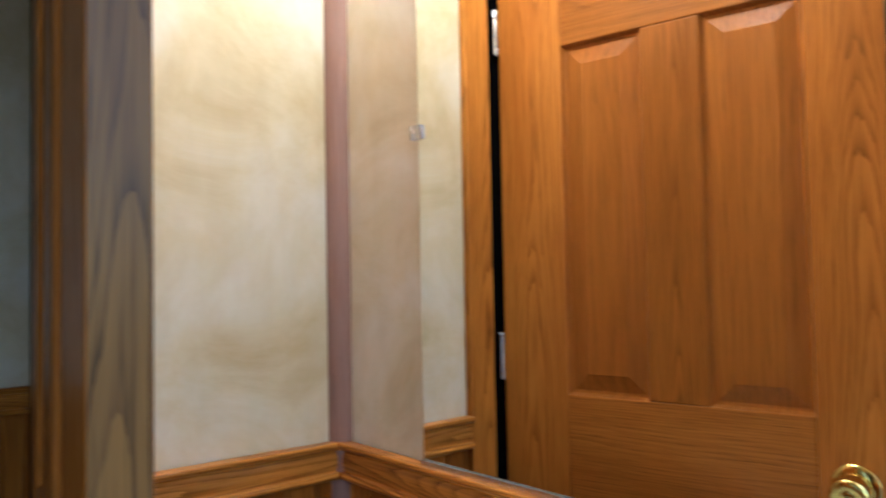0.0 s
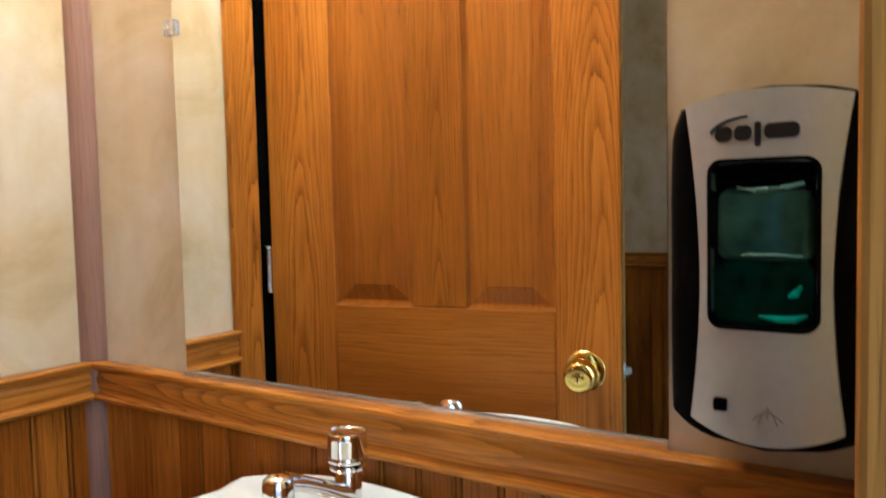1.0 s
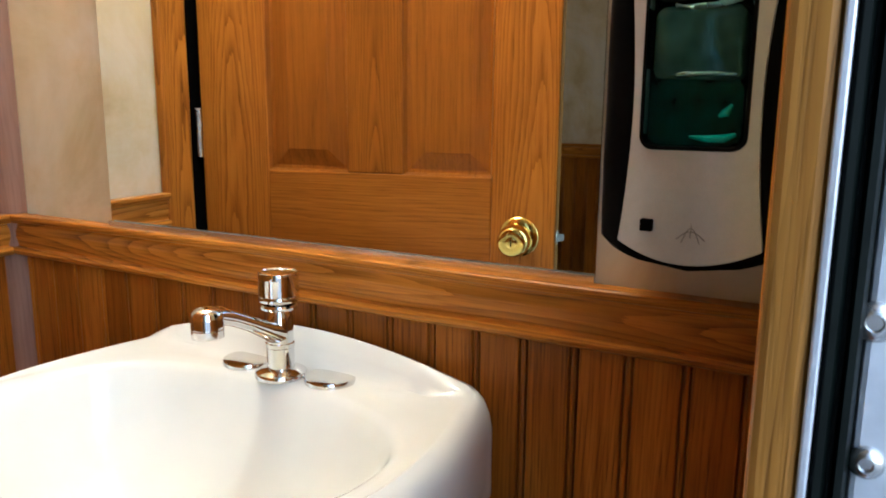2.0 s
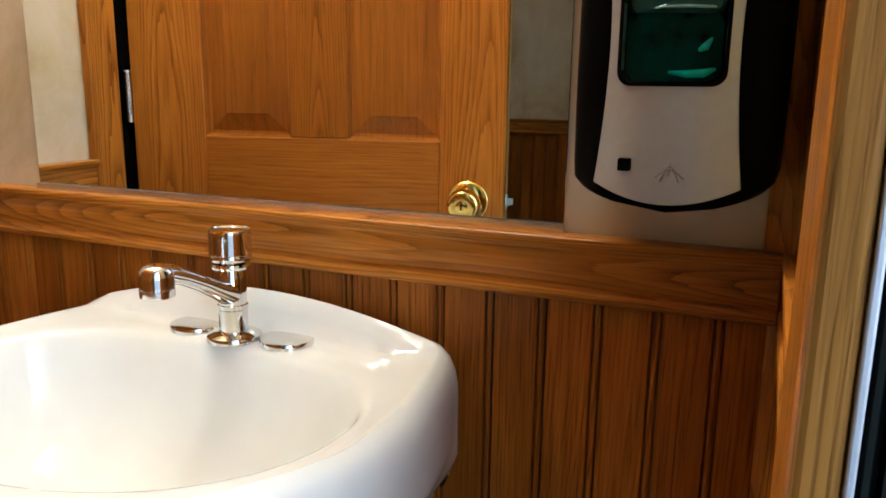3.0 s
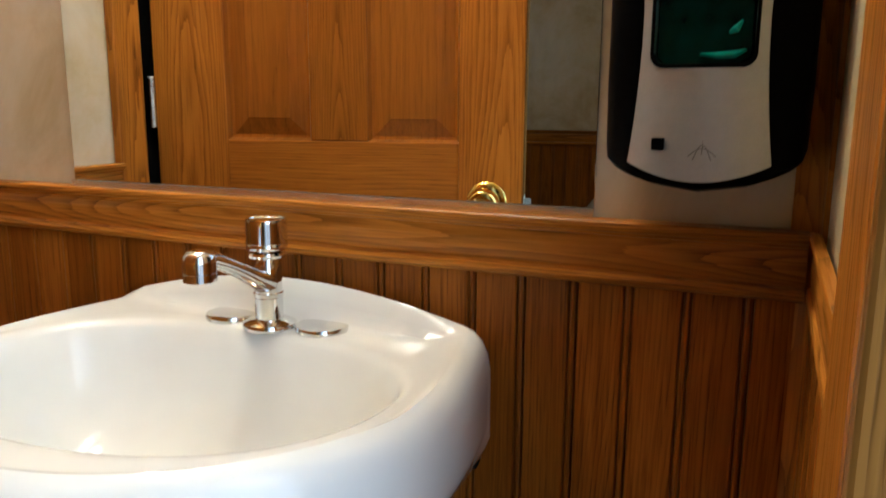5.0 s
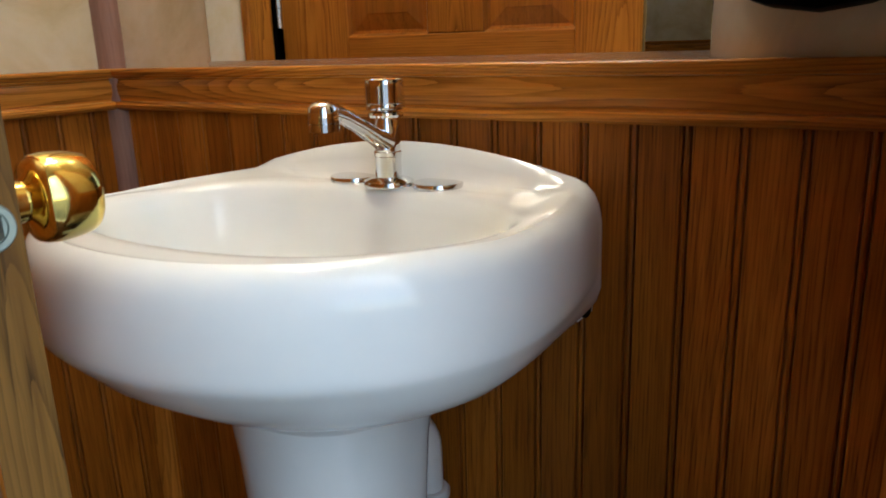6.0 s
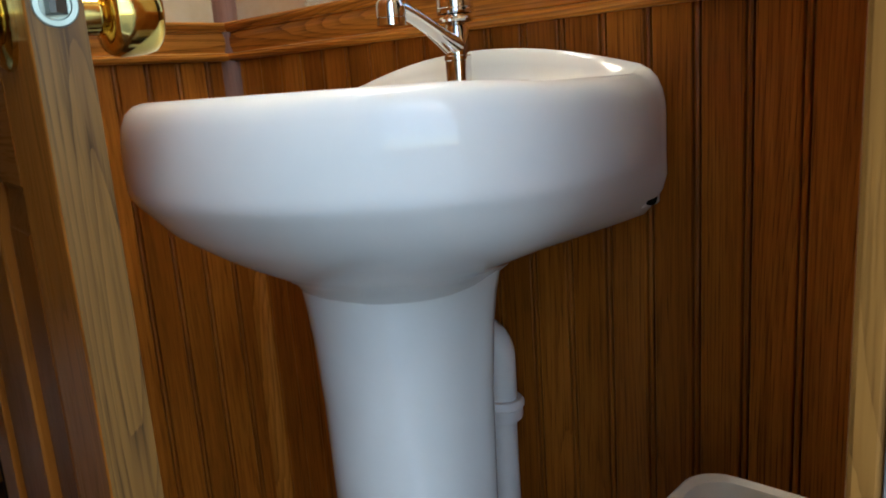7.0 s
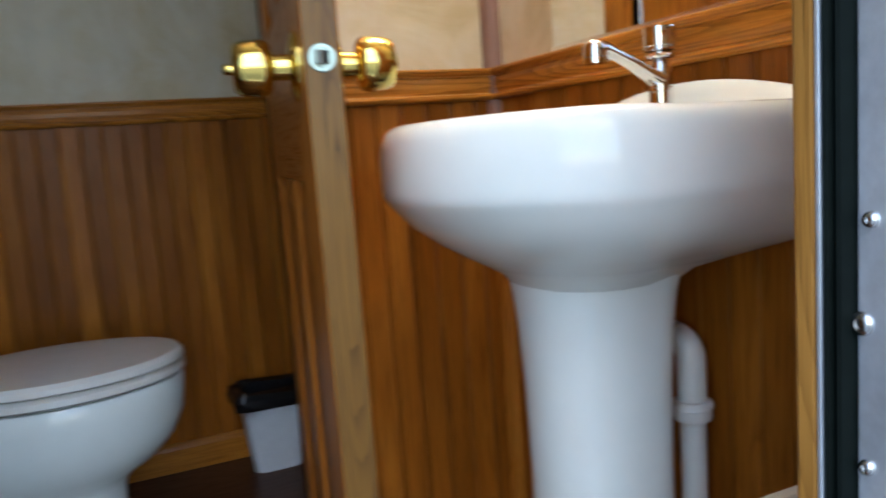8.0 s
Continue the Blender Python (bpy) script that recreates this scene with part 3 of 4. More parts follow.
def ridge(x, y):
    """The raised back ledge: an arch that is highest behind the tap."""
    arch = max(0.0, 1 - ((y - SY) / 0.236) ** 2)
    return (0.001 + 0.041 * arch) * smooth_step(x, 0.860, 0.887)


rings = []
for z, front, half, back, rear in ((0.646, 0.080, 0.098, 0.790, 0.085), (0.658, 0.090, 0.108, 0.800, 0.098), (0.671, 0.112, 0.134, 0.830, 0.130), (0.686, 0.140, 0.170, 0.865, 0.172), (0.699, 0.160, 0.198, 0.893, 0.204),
                             (0.709, 0.174, 0.214, 0.897, 0.212), (0.724, 0.194, 0.230, 0.897, 0.2225), (0.739, 0.2070, 0.240, 0.897, 0.2275), (0.750, 0.2175, 0.246, 0.897, 0.2275), (0.755, 0.2215, 0.2490, 0.897, 0.2275), (0.760, 0.2245, 0.2510, 0.897, 0.2275), (0.767, 0.2260, 0.2520, 0.897, 0.2275), (0.781, 0.2265, 0.2525, 0.897, 0.2275), (0.798, 0.2260, 0.2525, 0.897, 0.2275)):
    rings.append([(x, y, z) for x, y in sink_outline(front, half, back, rear)])
OUT = sink_outline(0.2260, 0.2525, 0.897)
N = len(OUT)


def inset_of(pts, d):
    out = []
    for i, (x, y) in enumerate(pts):
        x0, y0 = pts[i - 1]
        x1, y1 = pts[(i + 1) % len(pts)]
        t = Vector((x1 - x0, y1 - y0)).normalized()
        out.append((x + t.y * d, y - t.x * d))
    return out


def bowl_outline(grow):
    pts = []
    for x, y in OUT:
        cx = SX - 0.012
        a = math.atan2(y - SY, x - cx)
        c, s = math.cos(a), math.sin(a)
        depth = (0.128 if c > 0 else 0.148) + grow
        half = 0.204 + grow
        p = 2.7 if c > 0 else 2.25
        r = 1 / ((abs(c) / depth) ** p + (abs(s) / half) ** p) ** (1 / p)
        pts.append((cx + r * c, SY + r * s))
    return pts


def rise(x):
    """The front rim stands higher than the tap deck."""
    return 0.0095 * (1 - smooth_step(x, 0.58, 0.76))


def lift(x, y):
    """The side rims stand a little higher than the tap deck."""
    return max(rise(x), 0.0048 * smooth_step(abs(y - SY), 0.13, 0.20))


for d, z in ((0.0005, 0.806), (0.003, 0.816), (0.008, 0.825), (0.015, 0.831)):
    rings.append([(x, y, z + math.hypot(ridge(x + 0.02, y), lift(x, y)) * smooth_step(z, 0.79, 0.828)) for x, y in inset_of(OUT, d)])
mid = inset_of(OUT, 0.022)
inner = bowl_outline(0.010)
for f in (0.0, 0.1, 0.2, 0.32, 0.48, 0.72, 1.0):
    ring = []
    for (x0, y0), (x1, y1) in zip(mid, inner):
        x, y = x0 + (x1 - x0) * f, y0 + (y1 - y0) * f
        ring.append((x, y, 0.8335 + math.hypot(ridge(x + 0.012 * (1 - f), y), max(0.8 * rise(x), lift(x, y) * (1 - f) ** 1.5))))
    rings.append(ring)
for grow, z in ((0.004, 0.8315), (-0.001, 0.826), (-0.008, 0.812), (-0.018, 0.790), (-0.034, 0.764), (-0.056, 0.740), (-0.080, 0.724), (-0.105, 0.715)):
    rings.append([(x, y, z + 0.75 * rise(x) * smooth_step(z, 0.74, 0.83)) for x, y in bowl_outline(grow)])
rings.append([(SX - 0.012 + 0.1 * (x - SX + 0.012), SY + 0.1 * (y - SY), 0.711) for x, y in OUT])
basin = placed(part("basin", loft(rings), white_china, sink, "white glazed china basin with an arched back ledge", True))
placed(part("drain", lathe((SX - 0.012, SY, 0.7108), [(0.021, 0), (0.021, 0.0015), (0.016, 0.0022), (0.013, -0.001), (0, -0.001)], 32), chrome, sink, "chrome drain ring", True))
# mounting lug hollow at the rear underside
placed(part("mounting_lug", box((0.848, 0.4895, 0.708), (0.886, 0.510, 0.728), 0.004, segments=3), white_china, sink, "", True))
hole_rings = [[(0.863 + 0.0105 * math.cos(a), y, 0.7165 + 0.0062 * math.sin(a)) for a in (2 * math.pi * i / 24 for i in range(24))] for y in (0.4870, 0.495)]
placed(part("mounting_hole", loft(hole_rings), black_shell, sink))


def pedestal_ring(z, front, back, half):
    pts = []
    for i in range(48):
        a = 2 * math.pi * i / 48
        c, s = math.cos(a), math.sin(a)
        cx = 0.5 * (front + back) + 0.02
        depth = (back - cx) if c > 0 else (cx - front)
        p = 5.0 if c > 0 else 2.3
        r = 1 / ((abs(c) / depth) ** p + (abs(s) / half) ** p) ** (1 / p)
        pts.append((cx + r * c, SY + r * s, z))
    return pts


ped = [pedestal_ring(*row) for row in ((0.0, 0.606, 0.795, 0.104), (0.012, 0.604, 0.795, 0.106), (0.05, 0.612, 0.790, 0.098), (0.12, 0.624, 0.784, 0.090), (0.25, 0.632, 0.779, 0.085), (0.40, 0.632, 0.779, 0.084),
                                       (0.52, 0.629, 0.782, 0.085), (0.59, 0.625, 0.785, 0.089), (0.63, 0.621, 0.789, 0.093), (0.652, 0.618, 0.793, 0.097), (0.662, 0.619, 0.794, 0.098))]
placed(part("pedestal", loft(ped), white_china, sink, "tapering white china pedestal", True))

# drain pipe behind the pedestal
pipe = thing("drain_pipe", "white plastic drain pipe with a slip nut behind the pedestal", "pipe", at=(0.846, 0.677, 0))
run = [(0.846, 0.745, 0.549), (0.848, 0.715, 0.5495)]
for i in range(9):
    a = radians(90) * i / 8
    run.append((0.846, 0.705 - 0.028 * math.sin(a), 0.5215 + 0.028 * math.cos(a)))
run += [(0.846, 0.677, 0.49), (0.846, 0.677, 0.44)]
placed(part("elbow", tube(run, 0.0185), pvc, pipe, "", True))
placed(part("slip_nut", lathe((0.846, 0.677, 0.443), [(0.0190, 0), (0.0235, 0.001), (0.0245, 0.004), (0.0245, 0.015), (0.0265, 0.017), (0.0265, 0.022), (0.0235, 0.026), (0.0190, 0.027)], 28), pvc, pipe, "", True))
placed(part("riser", lathe((0.846, 0.677, 0), [(0.0165, 0.0), (0.0165, 0.45)], 24), pvc, pipe, "", True))

# ---- tap and hole covers ----
DECK = 0.8345
TX, TY = 0.836, 0.704
tap = thing("push_tap", "chrome self-closing push tap on the basin deck", "faucet", at=(TX, TY, DECK))
placed(part("base_flange", lathe((TX, TY, DECK), [(0.0272, -0.001), (0.0272, 0.002), (0.0260, 0.0045), (0.020, 0.0072), (0.0150, 0.0085)], 40), chrome, tap, "", True))
placed(part("column", lathe((TX, TY, DECK), [(0.0142, 0.006), (0.0142, 0.030), (0.0150, 0.031), (0.0150, 0.035), (0.0138, 0.036), (0.0140, 0.062), (0.0120, 0.067), (0.0115, 0.070), (0.0185, 0.0715), (0.0192, 0.0740),
                                            (0.0180, 0.0765), (0.0122, 0.0775), (0.0122, 0.085)], 40), chrome, tap, "", True))
placed(part("push_button", lathe((TX, TY, DECK), [(0.0180, 0.0790), (0.0203, 0.0798), (0.0207, 0.0820), (0.0205, 0.0850), (0.0200, 0.0856), (0.0205, 0.0862), (0.0205, 0.1030), (0.0209, 0.1070), (0.0203, 0.1095), (0.0190, 0.1100), (0.0182, 0.1088), (0, 0.1086)], 40), chrome, tap, "ribbed chrome push button", True))
arm = [(TX - 0.004, TY, DECK + 0.046), (TX - 0.020, TY, DECK + 0.053), (TX - 0.045, TY, DECK + 0.0665), (TX - 0.068, TY, DECK + 0.0775), (TX - 0.086, TY, DECK + 0.0845), (TX - 0.098, TY, DECK + 0.0850)]
rings = []
for i, (x, y, z) in enumerate(arm):
    w, h = (0.0135, 0.0115, 0.0100, 0.0095, 0.0105, 0.0110)[i], (0.0120, 0.0085, 0.0070, 0.0070, 0.0085, 0.0090)[i]
    rings.append([(x + 0.45 * h * math.sin(a), y + w * math.cos(a), z + h * math.sin(a)) for a in (2 * math.pi * j / 24 for j in range(24))])
placed(part("spout_arm", loft(rings), chrome, tap, "", True))
placed(part("aerator", lathe((TX - 0.098, TY, DECK), [(0.0115, 0.0670), (0.0148, 0.0670), (0.0148, 0.0740), (0.0141, 0.0746), (0.0148, 0.0752), (0.0148, 0.084), (0.0140, 0.0900), (0.0105, 0.0935), (0.006, 0.095), (0, 0.0955)], 36), chrome, tap, "", True))
cover = thing("hole_cover", "domed chrome hole cover beside the tap", "faucet cover", group="covers beside the tap", at=(0.848, SY + 0.0560, DECK))
placed(part("disc", lathe((0.848, SY + 0.0560, DECK), [(0.0272, -0.001), (0.0272, 0.0030), (0.0264, 0.0044), (0.019, 0.0052), (0, 0.0056)], 40), chrome, cover, "", True))
copy_thing(cover, Matrix.Translation((0.848, SY - 0.0560, DECK)))

# ---- soap dispenser ----
SC, S0, S1 = 0.2985, 0.994, 1.251
soap = thing("soap_dispenser", "silver and black wall soap dispenser with a teal window", "soap dispenser", at=(X_EAST, SC, S0))


def shell_row(z, half, deep, tilt=0.0, n=26):
    """One level of a bulging body on the wall: half its width, how deep it stands out, how far its sides drop."""
    row = []
    for i in range(n + 1):
        a = math.pi * (i / n - 0.5)
        u = math.copysign(abs(math.sin(a)) ** 0.30, a)
        row.append((X_EAST - 0.001 - deep * max(0.0, math.cos(a)) ** 0.36, SC + half * u, z - tilt * u * u))
    return row


SH = S1 - S0
rows = []
for f, half, deep in ((-0.010, 0.066, 0.066), (0.001, 0.072, 0.080), (0.02, 0.0765, 0.083), (0.12, 0.0790, 0.0745), (0.3, 0.0800, 0.073), (0.5, 0.0800, 0.072), (0.7, 0.0800, 0.072), (0.88, 0.0785, 0.073), (0.955, 0.0755, 0.076), (0.995, 0.071, 0.076), (1.012, 0.064, 0.064)):
    rows.append(shell_row(S0 + f * SH, 0.955 * half, deep, -0.018 if f < 0.05 else (0.010 if f > 0.9 else 0.0)))
bm = loft(rows)
placed(part("back_shell", bm, black_shell, soap, "glossy black plastic back shell", True))


def front_half(f):
    """Half the width of the silver front at a height fraction: waisted in the middle."""
    return 0.0430 + 0.0095 * abs(2 * f - 0.90) ** 1.8


def front_x(u, f):
    return X_EAST - 0.0860 - 0.0085 * (1 - u * u) - 0.004 * math.sin(math.pi * f)


WIN = (1.088, 1.197, 0.0335)


def front_panel():
    """The silver front as a thick curved sheet, with a hole for the window."""
    bm = bmesh.new()
    nz, ny = 40, 28
    grid = {}
    for i in range(nz + 1):
        f = i / nz
        for j in range(ny + 1):
            u = -1 + 2 * j / ny
            bow = -0.013 * (1 - u * u) * (1 - f) ** 3 + 0.007 * (1 - u * u) * f ** 4
            z = S0 + 0.020 + f * (SH - 0.029) + bow
            grid[i, j] = bm.verts.new((front_x(u, f), SC + u * front_half(f), z))
    for i in range(nz):
        for j in range(ny):
            vs = [grid[i, j], grid[i, j + 1], grid[i + 1, j + 1], grid[i + 1, j]]
            c = sum((v.co for v in vs), Vector()) / 4
            if WIN[0] - 0.002 < c.z < WIN[1] + 0.002 and abs(c.y - SC) < WIN[2] + 0.001:
                continue
            bm.faces.new(vs)
    made = bmesh.ops.extrude_face_region(bm, geom=bm.faces[:])
    for v in (g for g in made["geom"] if isinstance(g, bmesh.types.BMVert)):
        v.co.x += 0.009
    return bm


placed(part("front_cover", front_panel(), silver, soap, "waisted silver front cover", True))


def round_rect(cy, cz, hy, hz, r, n=6):
    pts = []
    for k, (sy, sz) in enumerate(((1, 1), (-1, 1), (-1, -1), (1, -1))):
        for i in range(n + 1):
            a = radians(90) * (k + i / n)
            pts.append((cy + sy * (hy - r) + r * math.cos(a), cz + sz * (hz - r) + r * math.sin(a)))
    return pts


def plate(outline, x0, x1):
    return loft([[(x0, y, z) for y, z in outline], [(x1, y, z) for y, z in outline]])


WC = 0.5 * (WIN[0] + WIN[1])
outer = round_rect(SC, WC, 0.0366, 0.0594, 0.010)
hole = round_rect(SC, WC, 0.0342, 0.0568, 0.0085)
xf = X_EAST - 0.1010
bm = bmesh.new()
loft([[(xf + 0.020, y, z) for y, z in outer], [(xf - 0.0005 + 0.6 * (y - SC) ** 2 * 8, y, z) for y, z in outer], [(xf - 0.0005 + 0.6 * (y - SC) ** 2 * 8, y, z) for y, z in hole], [(xf + 0.020, y, z) for y, z in hole]], (False, False), bm=bm)
window = placed(part("window_frame", bm, black_shell, soap, "dark window surround", True))
placed(part("backing", box((xf + 0.026, SC - 0.0335, WIN[0] - 0.001), (xf + 0.040, SC + 0.0335, WIN[1] + 0.001)), black_shell, window))
pouch = [round_rect(SC, WIN[0] + 0.068, 0.0318 - 0.5 * d, 0.0262 - 0.4 * d, 0.008) for d in (0.012, 0.004, 0.0)]
placed(part("pouch", loft([[(xf + 0.0065 + x, y, z) for y, z in ring] for x, ring in zip((0.0, 0.003, 0.010), pouch)] + [[(xf + 0.024, y, z) for y, z in pouch[2]]]), bottle_grey, window, "misty grey-green soap pouch", True))
random.seed(11)
fill = []
for x in (0.0, 0.004, 0.012, 0.024):
    fill.append([(xf + 0.0075 + x + random.uniform(0, 0.004) * (x < 0.01), y, z + random.uniform(-0.0012, 0.0012)) for y, z in round_rect(SC, WIN[0] + 0.0215, 0.0318 + 0.06 * x, 0.0222, 0.007)])
placed(part("soap", loft(fill), soap_teal, window, "teal liquid soap", True))
# steel tube shaped as the highlight along the pouch top
placed(part("pouch_neck", tube([(xf + 0.010, SC + 0.017, WIN[1] - 0.0150), (xf + 0.008, SC + 0.004, WIN[1] - 0.0172), (xf + 0.008, SC - 0.012, WIN[1] - 0.0162), (xf + 0.010, SC - 0.026, WIN[1] - 0.0128)], [0.0014, 0.0022, 0.0024, 0.0016], 12), steel, window, "steel line put in for the highlight along the pouch top", True))
placed(part("window_lip", box((xf + 0.007, SC - 0.0315, WIN[1] - 0.0105), (xf + 0.030, SC + 0.0315, WIN[1] - 0.001), 0.003), black_shell, window, "dark lip over the pouch", True))
# two bright teal tubes draw the glints on the soap as colour
placed(part("soap_glint", tube([(xf + 0.0075, SC + 0.002, WIN[0] + 0.0045), (xf + 0.0065, SC - 0.010, WIN[0] + 0.0035), (xf + 0.0065, SC - 0.021, WIN[0] + 0.0040), (xf + 0.0085, SC - 0.0285, WIN[0] + 0.0070)], [0.0010, 0.0026, 0.0030, 0.0012], 12), teal_glint, window, "bright teal line painted in for a glint low on the soap", True))
placed(part("soap_glint", tube([(xf + 0.0075, SC - 0.017, WIN[0] + 0.019), (xf + 0.0065, SC - 0.021, WIN[0] + 0.021), (xf + 0.0075, SC - 0.025, WIN[0] + 0.027)], [0.0012, 0.0030, 0.0010], 10), teal_glint, window, "bright teal dab painted in for a glint beside the soap", True))
# steel tube shaped as the glint between pouch and soap
placed(part("soap_band", tube([(xf + 0.0080, SC + 0.016, WIN[0] + 0.0468), (xf + 0.0062, SC + 0.006, WIN[0] + 0.0476), (xf + 0.0062, SC - 0.010, WIN[0] + 0.0474), (xf + 0.0080, SC - 0.026, WIN[0] + 0.0468)], [0.0010, 0.0020, 0.0020, 0.0010], 12), steel, window, "steel line put in for the glint between pouch and soap", True))
pane = placed(part("pane", plate(round_rect(SC, WC, 0.0342, 0.0566, 0.0084), xf + 0.003, xf + 0.0045), tinted, window, "smoked clear pane"))
pane.visible_shadow = False
xs = X_EAST - 0.0965
placed(part("sensor", plate(round_rect(SC + 0.0275, 1.0285, 0.0045, 0.0045, 0.0012), xs - 0.001, xs + 0.006), black_shell, soap, "small black sensor window"))
# printed mark: plain dark shapes with a swoosh, and a faint hand-sized motif
for y0, y1, z0, z1 in ((0.0310, 0.0195, 1.2140, 1.2245), (0.0180, 0.0065, 1.2140, 1.2245), (0.0045, 0.0005, 1.2095, 1.2262), (-0.0015, -0.0235, 1.2145, 1.2250)):
    lo, hi = sorted((SC + y0, SC + y1))
    xm = front_x(((lo + hi) / 2 - SC) / 0.05, 0.86)
    placed(part("print_mark", plate(round_rect((lo + hi) / 2, (z0 + z1) / 2, (hi - lo) / 2, (z1 - z0) / 2, min((hi - lo), (z1 - z0)) * 0.4), xm - 0.0012, xm + 0.004), ink, soap, "dark printed mark"))
sw = []
for i in range(13):
    a = radians(100 + 75 * i / 12)
    sw.append((SC + 0.004 - 0.034 * math.cos(a) * 0.9, 1.2200 + 0.0115 * math.sin(a)))
sw += [(y - 0.0006, z - 0.0016) for y, z in reversed(sw)]
placed(part("print_swoosh", plate(sw, front_x(0.5, 0.9) - 0.0015, front_x(0.5, 0.9) + 0.004), ink, soap, "dark printed swoosh"))
def stroke(points, r=0.00045):
    """A thin printed line on the lower front."""
    at = [(front_x((SC + y - SC) / 0.05, 0.05) - 0.0004, SC + y, 1.0265 + z) for y, z in points]
    return placed(part("print_line", tube(at, r, 6), grey_ink, soap))


for side_ in (1, -1):
    for reach, rise in ((0.0100, 0.0030), (0.0065, 0.0055)):
        stroke([(-0.004 + side_ * reach * math.sin(radians(90) * i / 8), -0.0035 + rise * math.cos(radians(200) * i / 8)) for i in range(9)])
stroke([(-0.004, 0.0055), (-0.0042, 0.001), (-0.0036, -0.0050)])


# ---- waste baskets ----
def basket(name, lo, hi, height, taper, mat, label, category):
    """A tapered open box with rounded corners and a rolled rim."""
    cx, cy, hx, hy = (lo[0] + hi[0]) / 2, (lo[1] + hi[1]) / 2, (hi[0] - lo[0]) / 2, (hi[1] - lo[1]) / 2
    ob = thing(name, label, category, at=(cx, cy, 0))

    def ring(grow, z, r=0.03):
        return [(x, y, z) for x, y in round_rect(cx, cy, hx + grow, hy + grow, r, 6)]

    rows = [ring(-taper, 0.0), ring(-taper, 0.003), ring(-0.012, height - 0.03), ring(-0.010, height - 0.018), ring(-0.002, height - 0.016), ring(0, height - 0.010), ring(-0.001, height - 0.003), ring(-0.005, height),
            ring(-0.011, height - 0.003), ring(-0.014, height - 0.015), ring(-taper - 0.003, 0.006)]
    placed(part("body", loft(rows), mat, ob, "", True))
    return ob, ring


basket("waste_basket", (0.555, 0.212), (0.778, 0.402), 0.497, 0.035, beige_plastic, "beige plastic waste basket beside the pedestal sink", "waste basket")
stall_bin, bin_ring = basket("waste_bin", (0.444, 1.868), (0.636, 1.995), 0.215, 0.032, bin_plastic, "small white bin lined with a black bag in the stall", "waste bin")
random.seed(4)
rows = []
for grow, z in ((0.003, 0.184), (0.008, 0.189), (0.011, 0.204), (0.008, 0.221), (-0.002, 0.231), (-0.016, 0.225), (-0.022, 0.17)):
    rows.append([(x + random.uniform(-0.004, 0.004), y + random.uniform(-0.004, 0.004), zz + random.uniform(-0.007, 0.007)) for x, y, zz in bin_ring(grow, z)])
placed(part("bag", loft(rows, (False, True)), bag_black, stall_bin, "crumpled black bag over the rim", True))

# ---- toilet in the stall ----
toilet = thing("toilet", "white china toilet with its seat lid closed", "toilet", at=(0.0, 1.63, 0))
BX, BY = 0.062, 1.635


def egg(front, back, half, z, n=56, cx=BX):
    pts = []
    for i in range(n):
        a = 2 * math.pi * i / n
        c, s = math.cos(a), math.sin(a)
        r = 1 / math.sqrt((c / (front if c > 0 else back)) ** 2 + (s / half) ** 2)
        pts.append((cx + r * c, BY + r * s, z))
    return pts


rows = [egg(0.115, 0.26, 0.105, 0.0), egg(0.115, 0.26, 0.105, 0.02), egg(0.105, 0.25, 0.095, 0.06), egg(0.102, 0.24, 0.093, 0.14), egg(0.106, 0.24, 0.096, 0.178), egg(0.124, 0.24, 0.108, 0.200), egg(0.172, 0.24, 0.140, 0.228), egg(0.214, 0.24, 0.166, 0.268), egg(0.234, 0.24, 0.178, 0.312),
        egg(0.240, 0.24, 0.181, 0.35), egg(0.243, 0.24, 0.183, 0.384), egg(0.238, 0.235, 0.178, 0.392), egg(0.17, 0.17, 0.12, 0.393)]
placed(part("bowl", loft(rows), white_china, toilet, "white glazed toilet bowl", True))
placed(part("seat", loft([egg(0.232, 0.23, 0.172, 0.3945), egg(0.240, 0.24, 0.180, 0.3985), egg(0.248, 0.24, 0.187, 0.4020), egg(0.248, 0.24, 0.187, 0.4130), egg(0.241, 0.24, 0.181, 0.4170), egg(0.230, 0.23, 0.170, 0.4190)]), lid_white, toilet, "", True))
placed(part("lid", loft([egg(0.230, 0.23, 0.170, 0.4200), egg(0.241, 0.24, 0.181, 0.4220), egg(0.248, 0.24, 0.187, 0.4260), egg(0.247, 0.24, 0.186, 0.4360), egg(0.238, 0.235, 0.178, 0.4440), egg(0.14, 0.14, 0.11, 0.4490)]), lid_white, toilet, "closed off-white seat lid", True))
placed(part("tank", box((-0.46, BY - 0.22, 0.36), (-0.27, BY + 0.22, 0.72), 0.02, segments=3), white_china, toilet, "", True))
placed(part("tank_lid", box((-0.47, BY - 0.23, 0.721), (-0.26, BY + 0.23, 0.755), 0.01, segments=3), white_china, toilet, "", True))
placed(part("foot", box((-0.44, BY - 0.10, 0.0), (-0.12, BY + 0.10, 0.365), 0.03, segments=3), white_china, toilet, "", True))

# ---- urinal on the end wall ----
urinal = thing("urinal", "white china wall urinal on the dark beadboard end wall", "urinal", at=(X_WEST, 0.68, 0.4))
rows = []
for z, half, deep in ((0.40, 0.05, 0.10), (0.43, 0.10, 0.20), (0.50, 0.165, 0.30), (0.58, 0.205, 0.33), (0.64, 0.205, 0.31), (0.70, 0.185, 0.25), (0.78, 0.145, 0.18), (0.84, 0.10, 0.14), (0.88, 0.05, 0.10)):
    rows.append([(X_WEST + 0.006 + deep * max(0.0, math.sin(math.pi * i / 24)) ** 0.7, 0.68 + half * math.cos(math.pi * i / 24), z - 0.13) for i in range(25)])
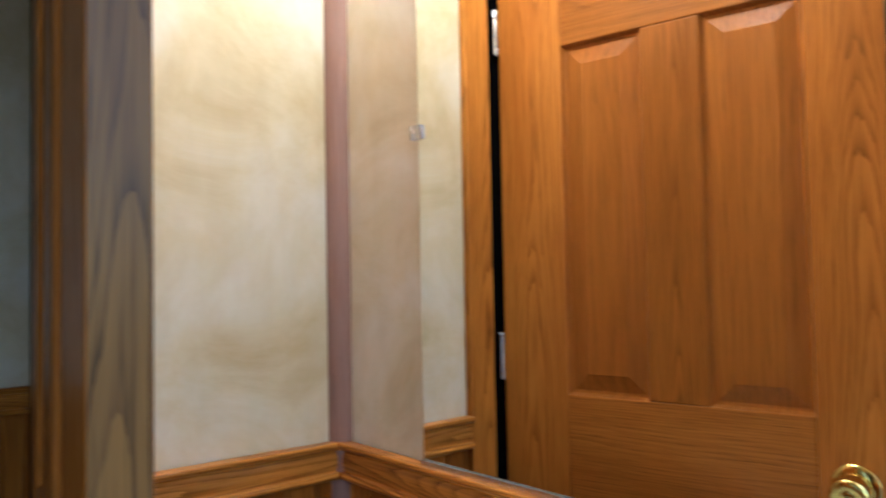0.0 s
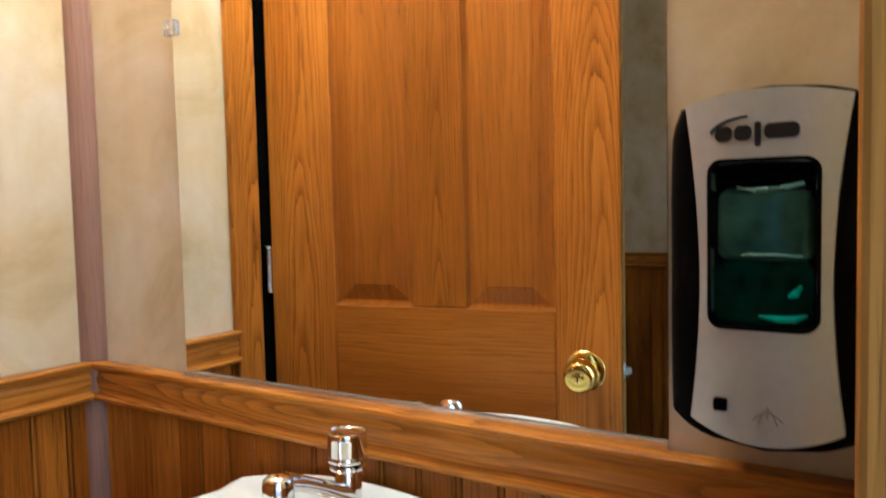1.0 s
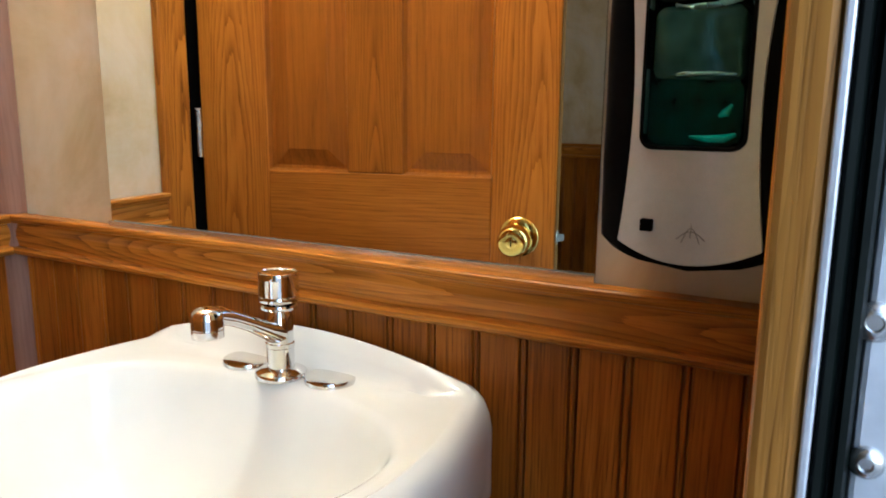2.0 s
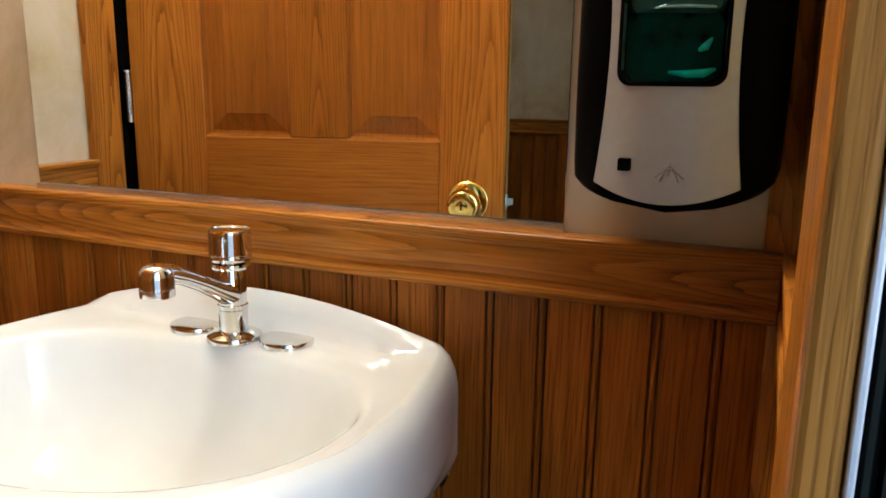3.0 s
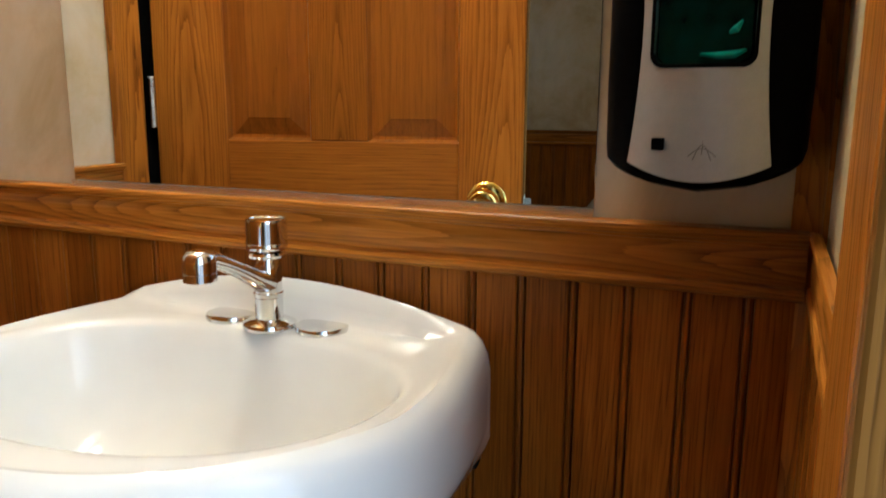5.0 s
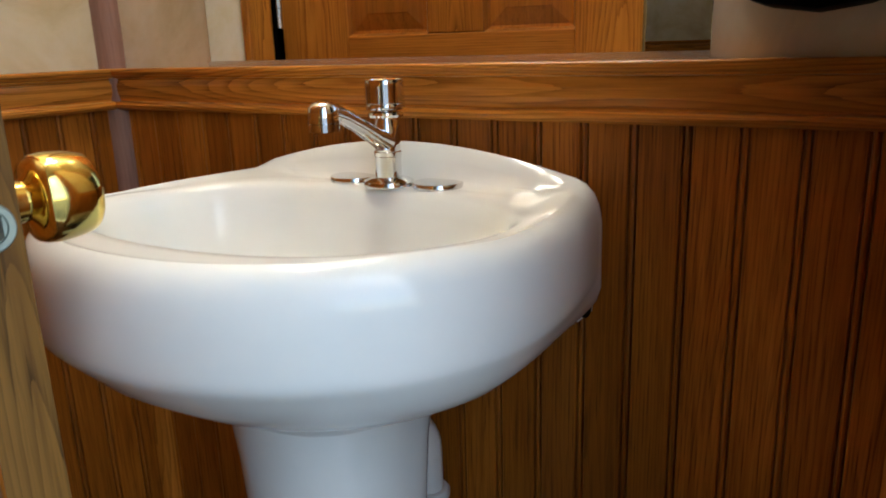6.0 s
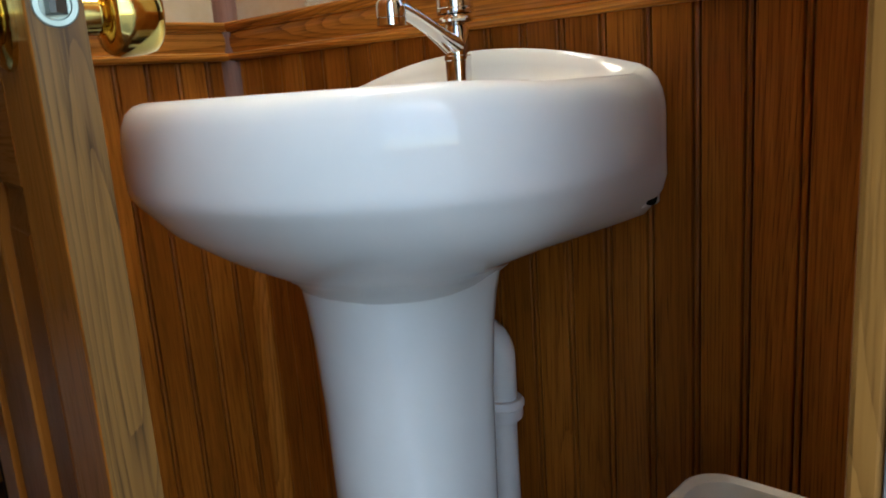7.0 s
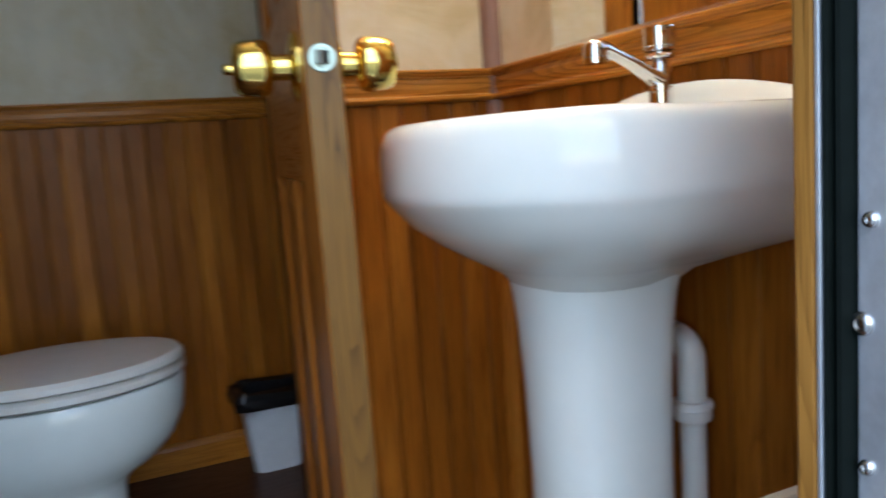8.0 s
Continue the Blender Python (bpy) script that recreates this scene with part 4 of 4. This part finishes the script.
placed(part("body", loft(rows), white_china, urinal, "", True))

# ---- lamps ----
vanity = thing("vanity_light", "lit brass wall light with two warm glass globes above the mirror", "wall light", at=(X_EAST, 0.92, 1.98))
placed(part("back_plate", box((X_EAST - 0.022, 0.72, 1.94), (X_EAST - 0.0005, 1.12, 2.02), 0.006), brass, vanity, "polished brass back plate"))
for y in (0.81, 1.03):
    placed(part("cup", lathe((X_EAST - 0.022, y, 1.98), [(0.030, 0.0), (0.030, -0.006), (0.024, -0.009), (0.022, -0.012)], 28, "x"), brass, vanity, "brass lamp cup", True))
    globe = [(0.058 * math.sin(math.pi * i / 20), 0.058 * math.cos(math.pi * i / 20)) for i in range(21)]
    placed(part("globe", lathe((X_EAST - 0.084, y, 1.98), globe, 32, "x"), room_glow, vanity, "glowing warm glass globe", True))
ceiling_light = thing("ceiling_light", "lit ceiling light with two short tube covers", "ceiling light", at=(0.60, 0.80, CEIL))
placed(part("base", box((0.47, 0.71, CEIL - 0.018), (0.73, 0.89, CEIL - 0.0005), 0.005), ceiling_white, ceiling_light, "white metal base"))
for y in (0.755, 0.845):
    cap = [(0.016 * math.cos(math.pi * i / 10), -0.018 - 0.024 * math.sin(math.pi * i / 10)) for i in range(11)]
    placed(part("tube_cover", loft([[(x, y + u, CEIL + d) for u, d in cap] for x in (0.49, 0.71)]), ceiling_glow, ceiling_light, "glowing ribbed cover", True))
sconce = thing("wall_lamp", "lit brass wall lamp with a warm glass shade in the stall", "wall lamp", at=(-0.09, Y_STALL, 1.95))
placed(part("shade", lathe((-0.09, Y_STALL - 0.075, 1.90), [(0.030, 0.0), (0.045, 0.02), (0.052, 0.07), (0.050, 0.12), (0.046, 0.14)], 28), stall_glow, sconce, "warm glowing glass shade", True))
placed(part("holder", lathe((-0.09, Y_STALL - 0.075, 1.875), [(0.010, 0.0), (0.020, 0.004), (0.034, 0.018), (0.034, 0.026)], 24), brass, sconce, "brass cup under the shade", True))
placed(part("arm", tube([(-0.09, Y_STALL - 0.001, 1.90), (-0.09, Y_STALL - 0.03, 1.86), (-0.09, Y_STALL - 0.06, 1.862), (-0.09, Y_STALL - 0.075, 1.88)], 0.006, 12), brass, sconce, "", True))

# ---- beadboard strips, wall by wall ----
planks(wall_east, 0.2010, 22, X_EAST, "y", -1)
planks(wall_north, OPEN_E + 0.053, 6, Y_NORTH, "x", -1)
planks(wall_north, X_WEST + 0.02, 25, Y_NORTH, "x", -1)
planks(wall_south, JAMB_E + 0.099, 6, Y_SOUTH, "x", 1)
planks(wall_west, Y_SOUTH + 0.01, 21, X_WEST, "y", 1)
planks(wall_stall, X_STALL, 36, Y_STALL, "x", -1, PLANK_STALL)
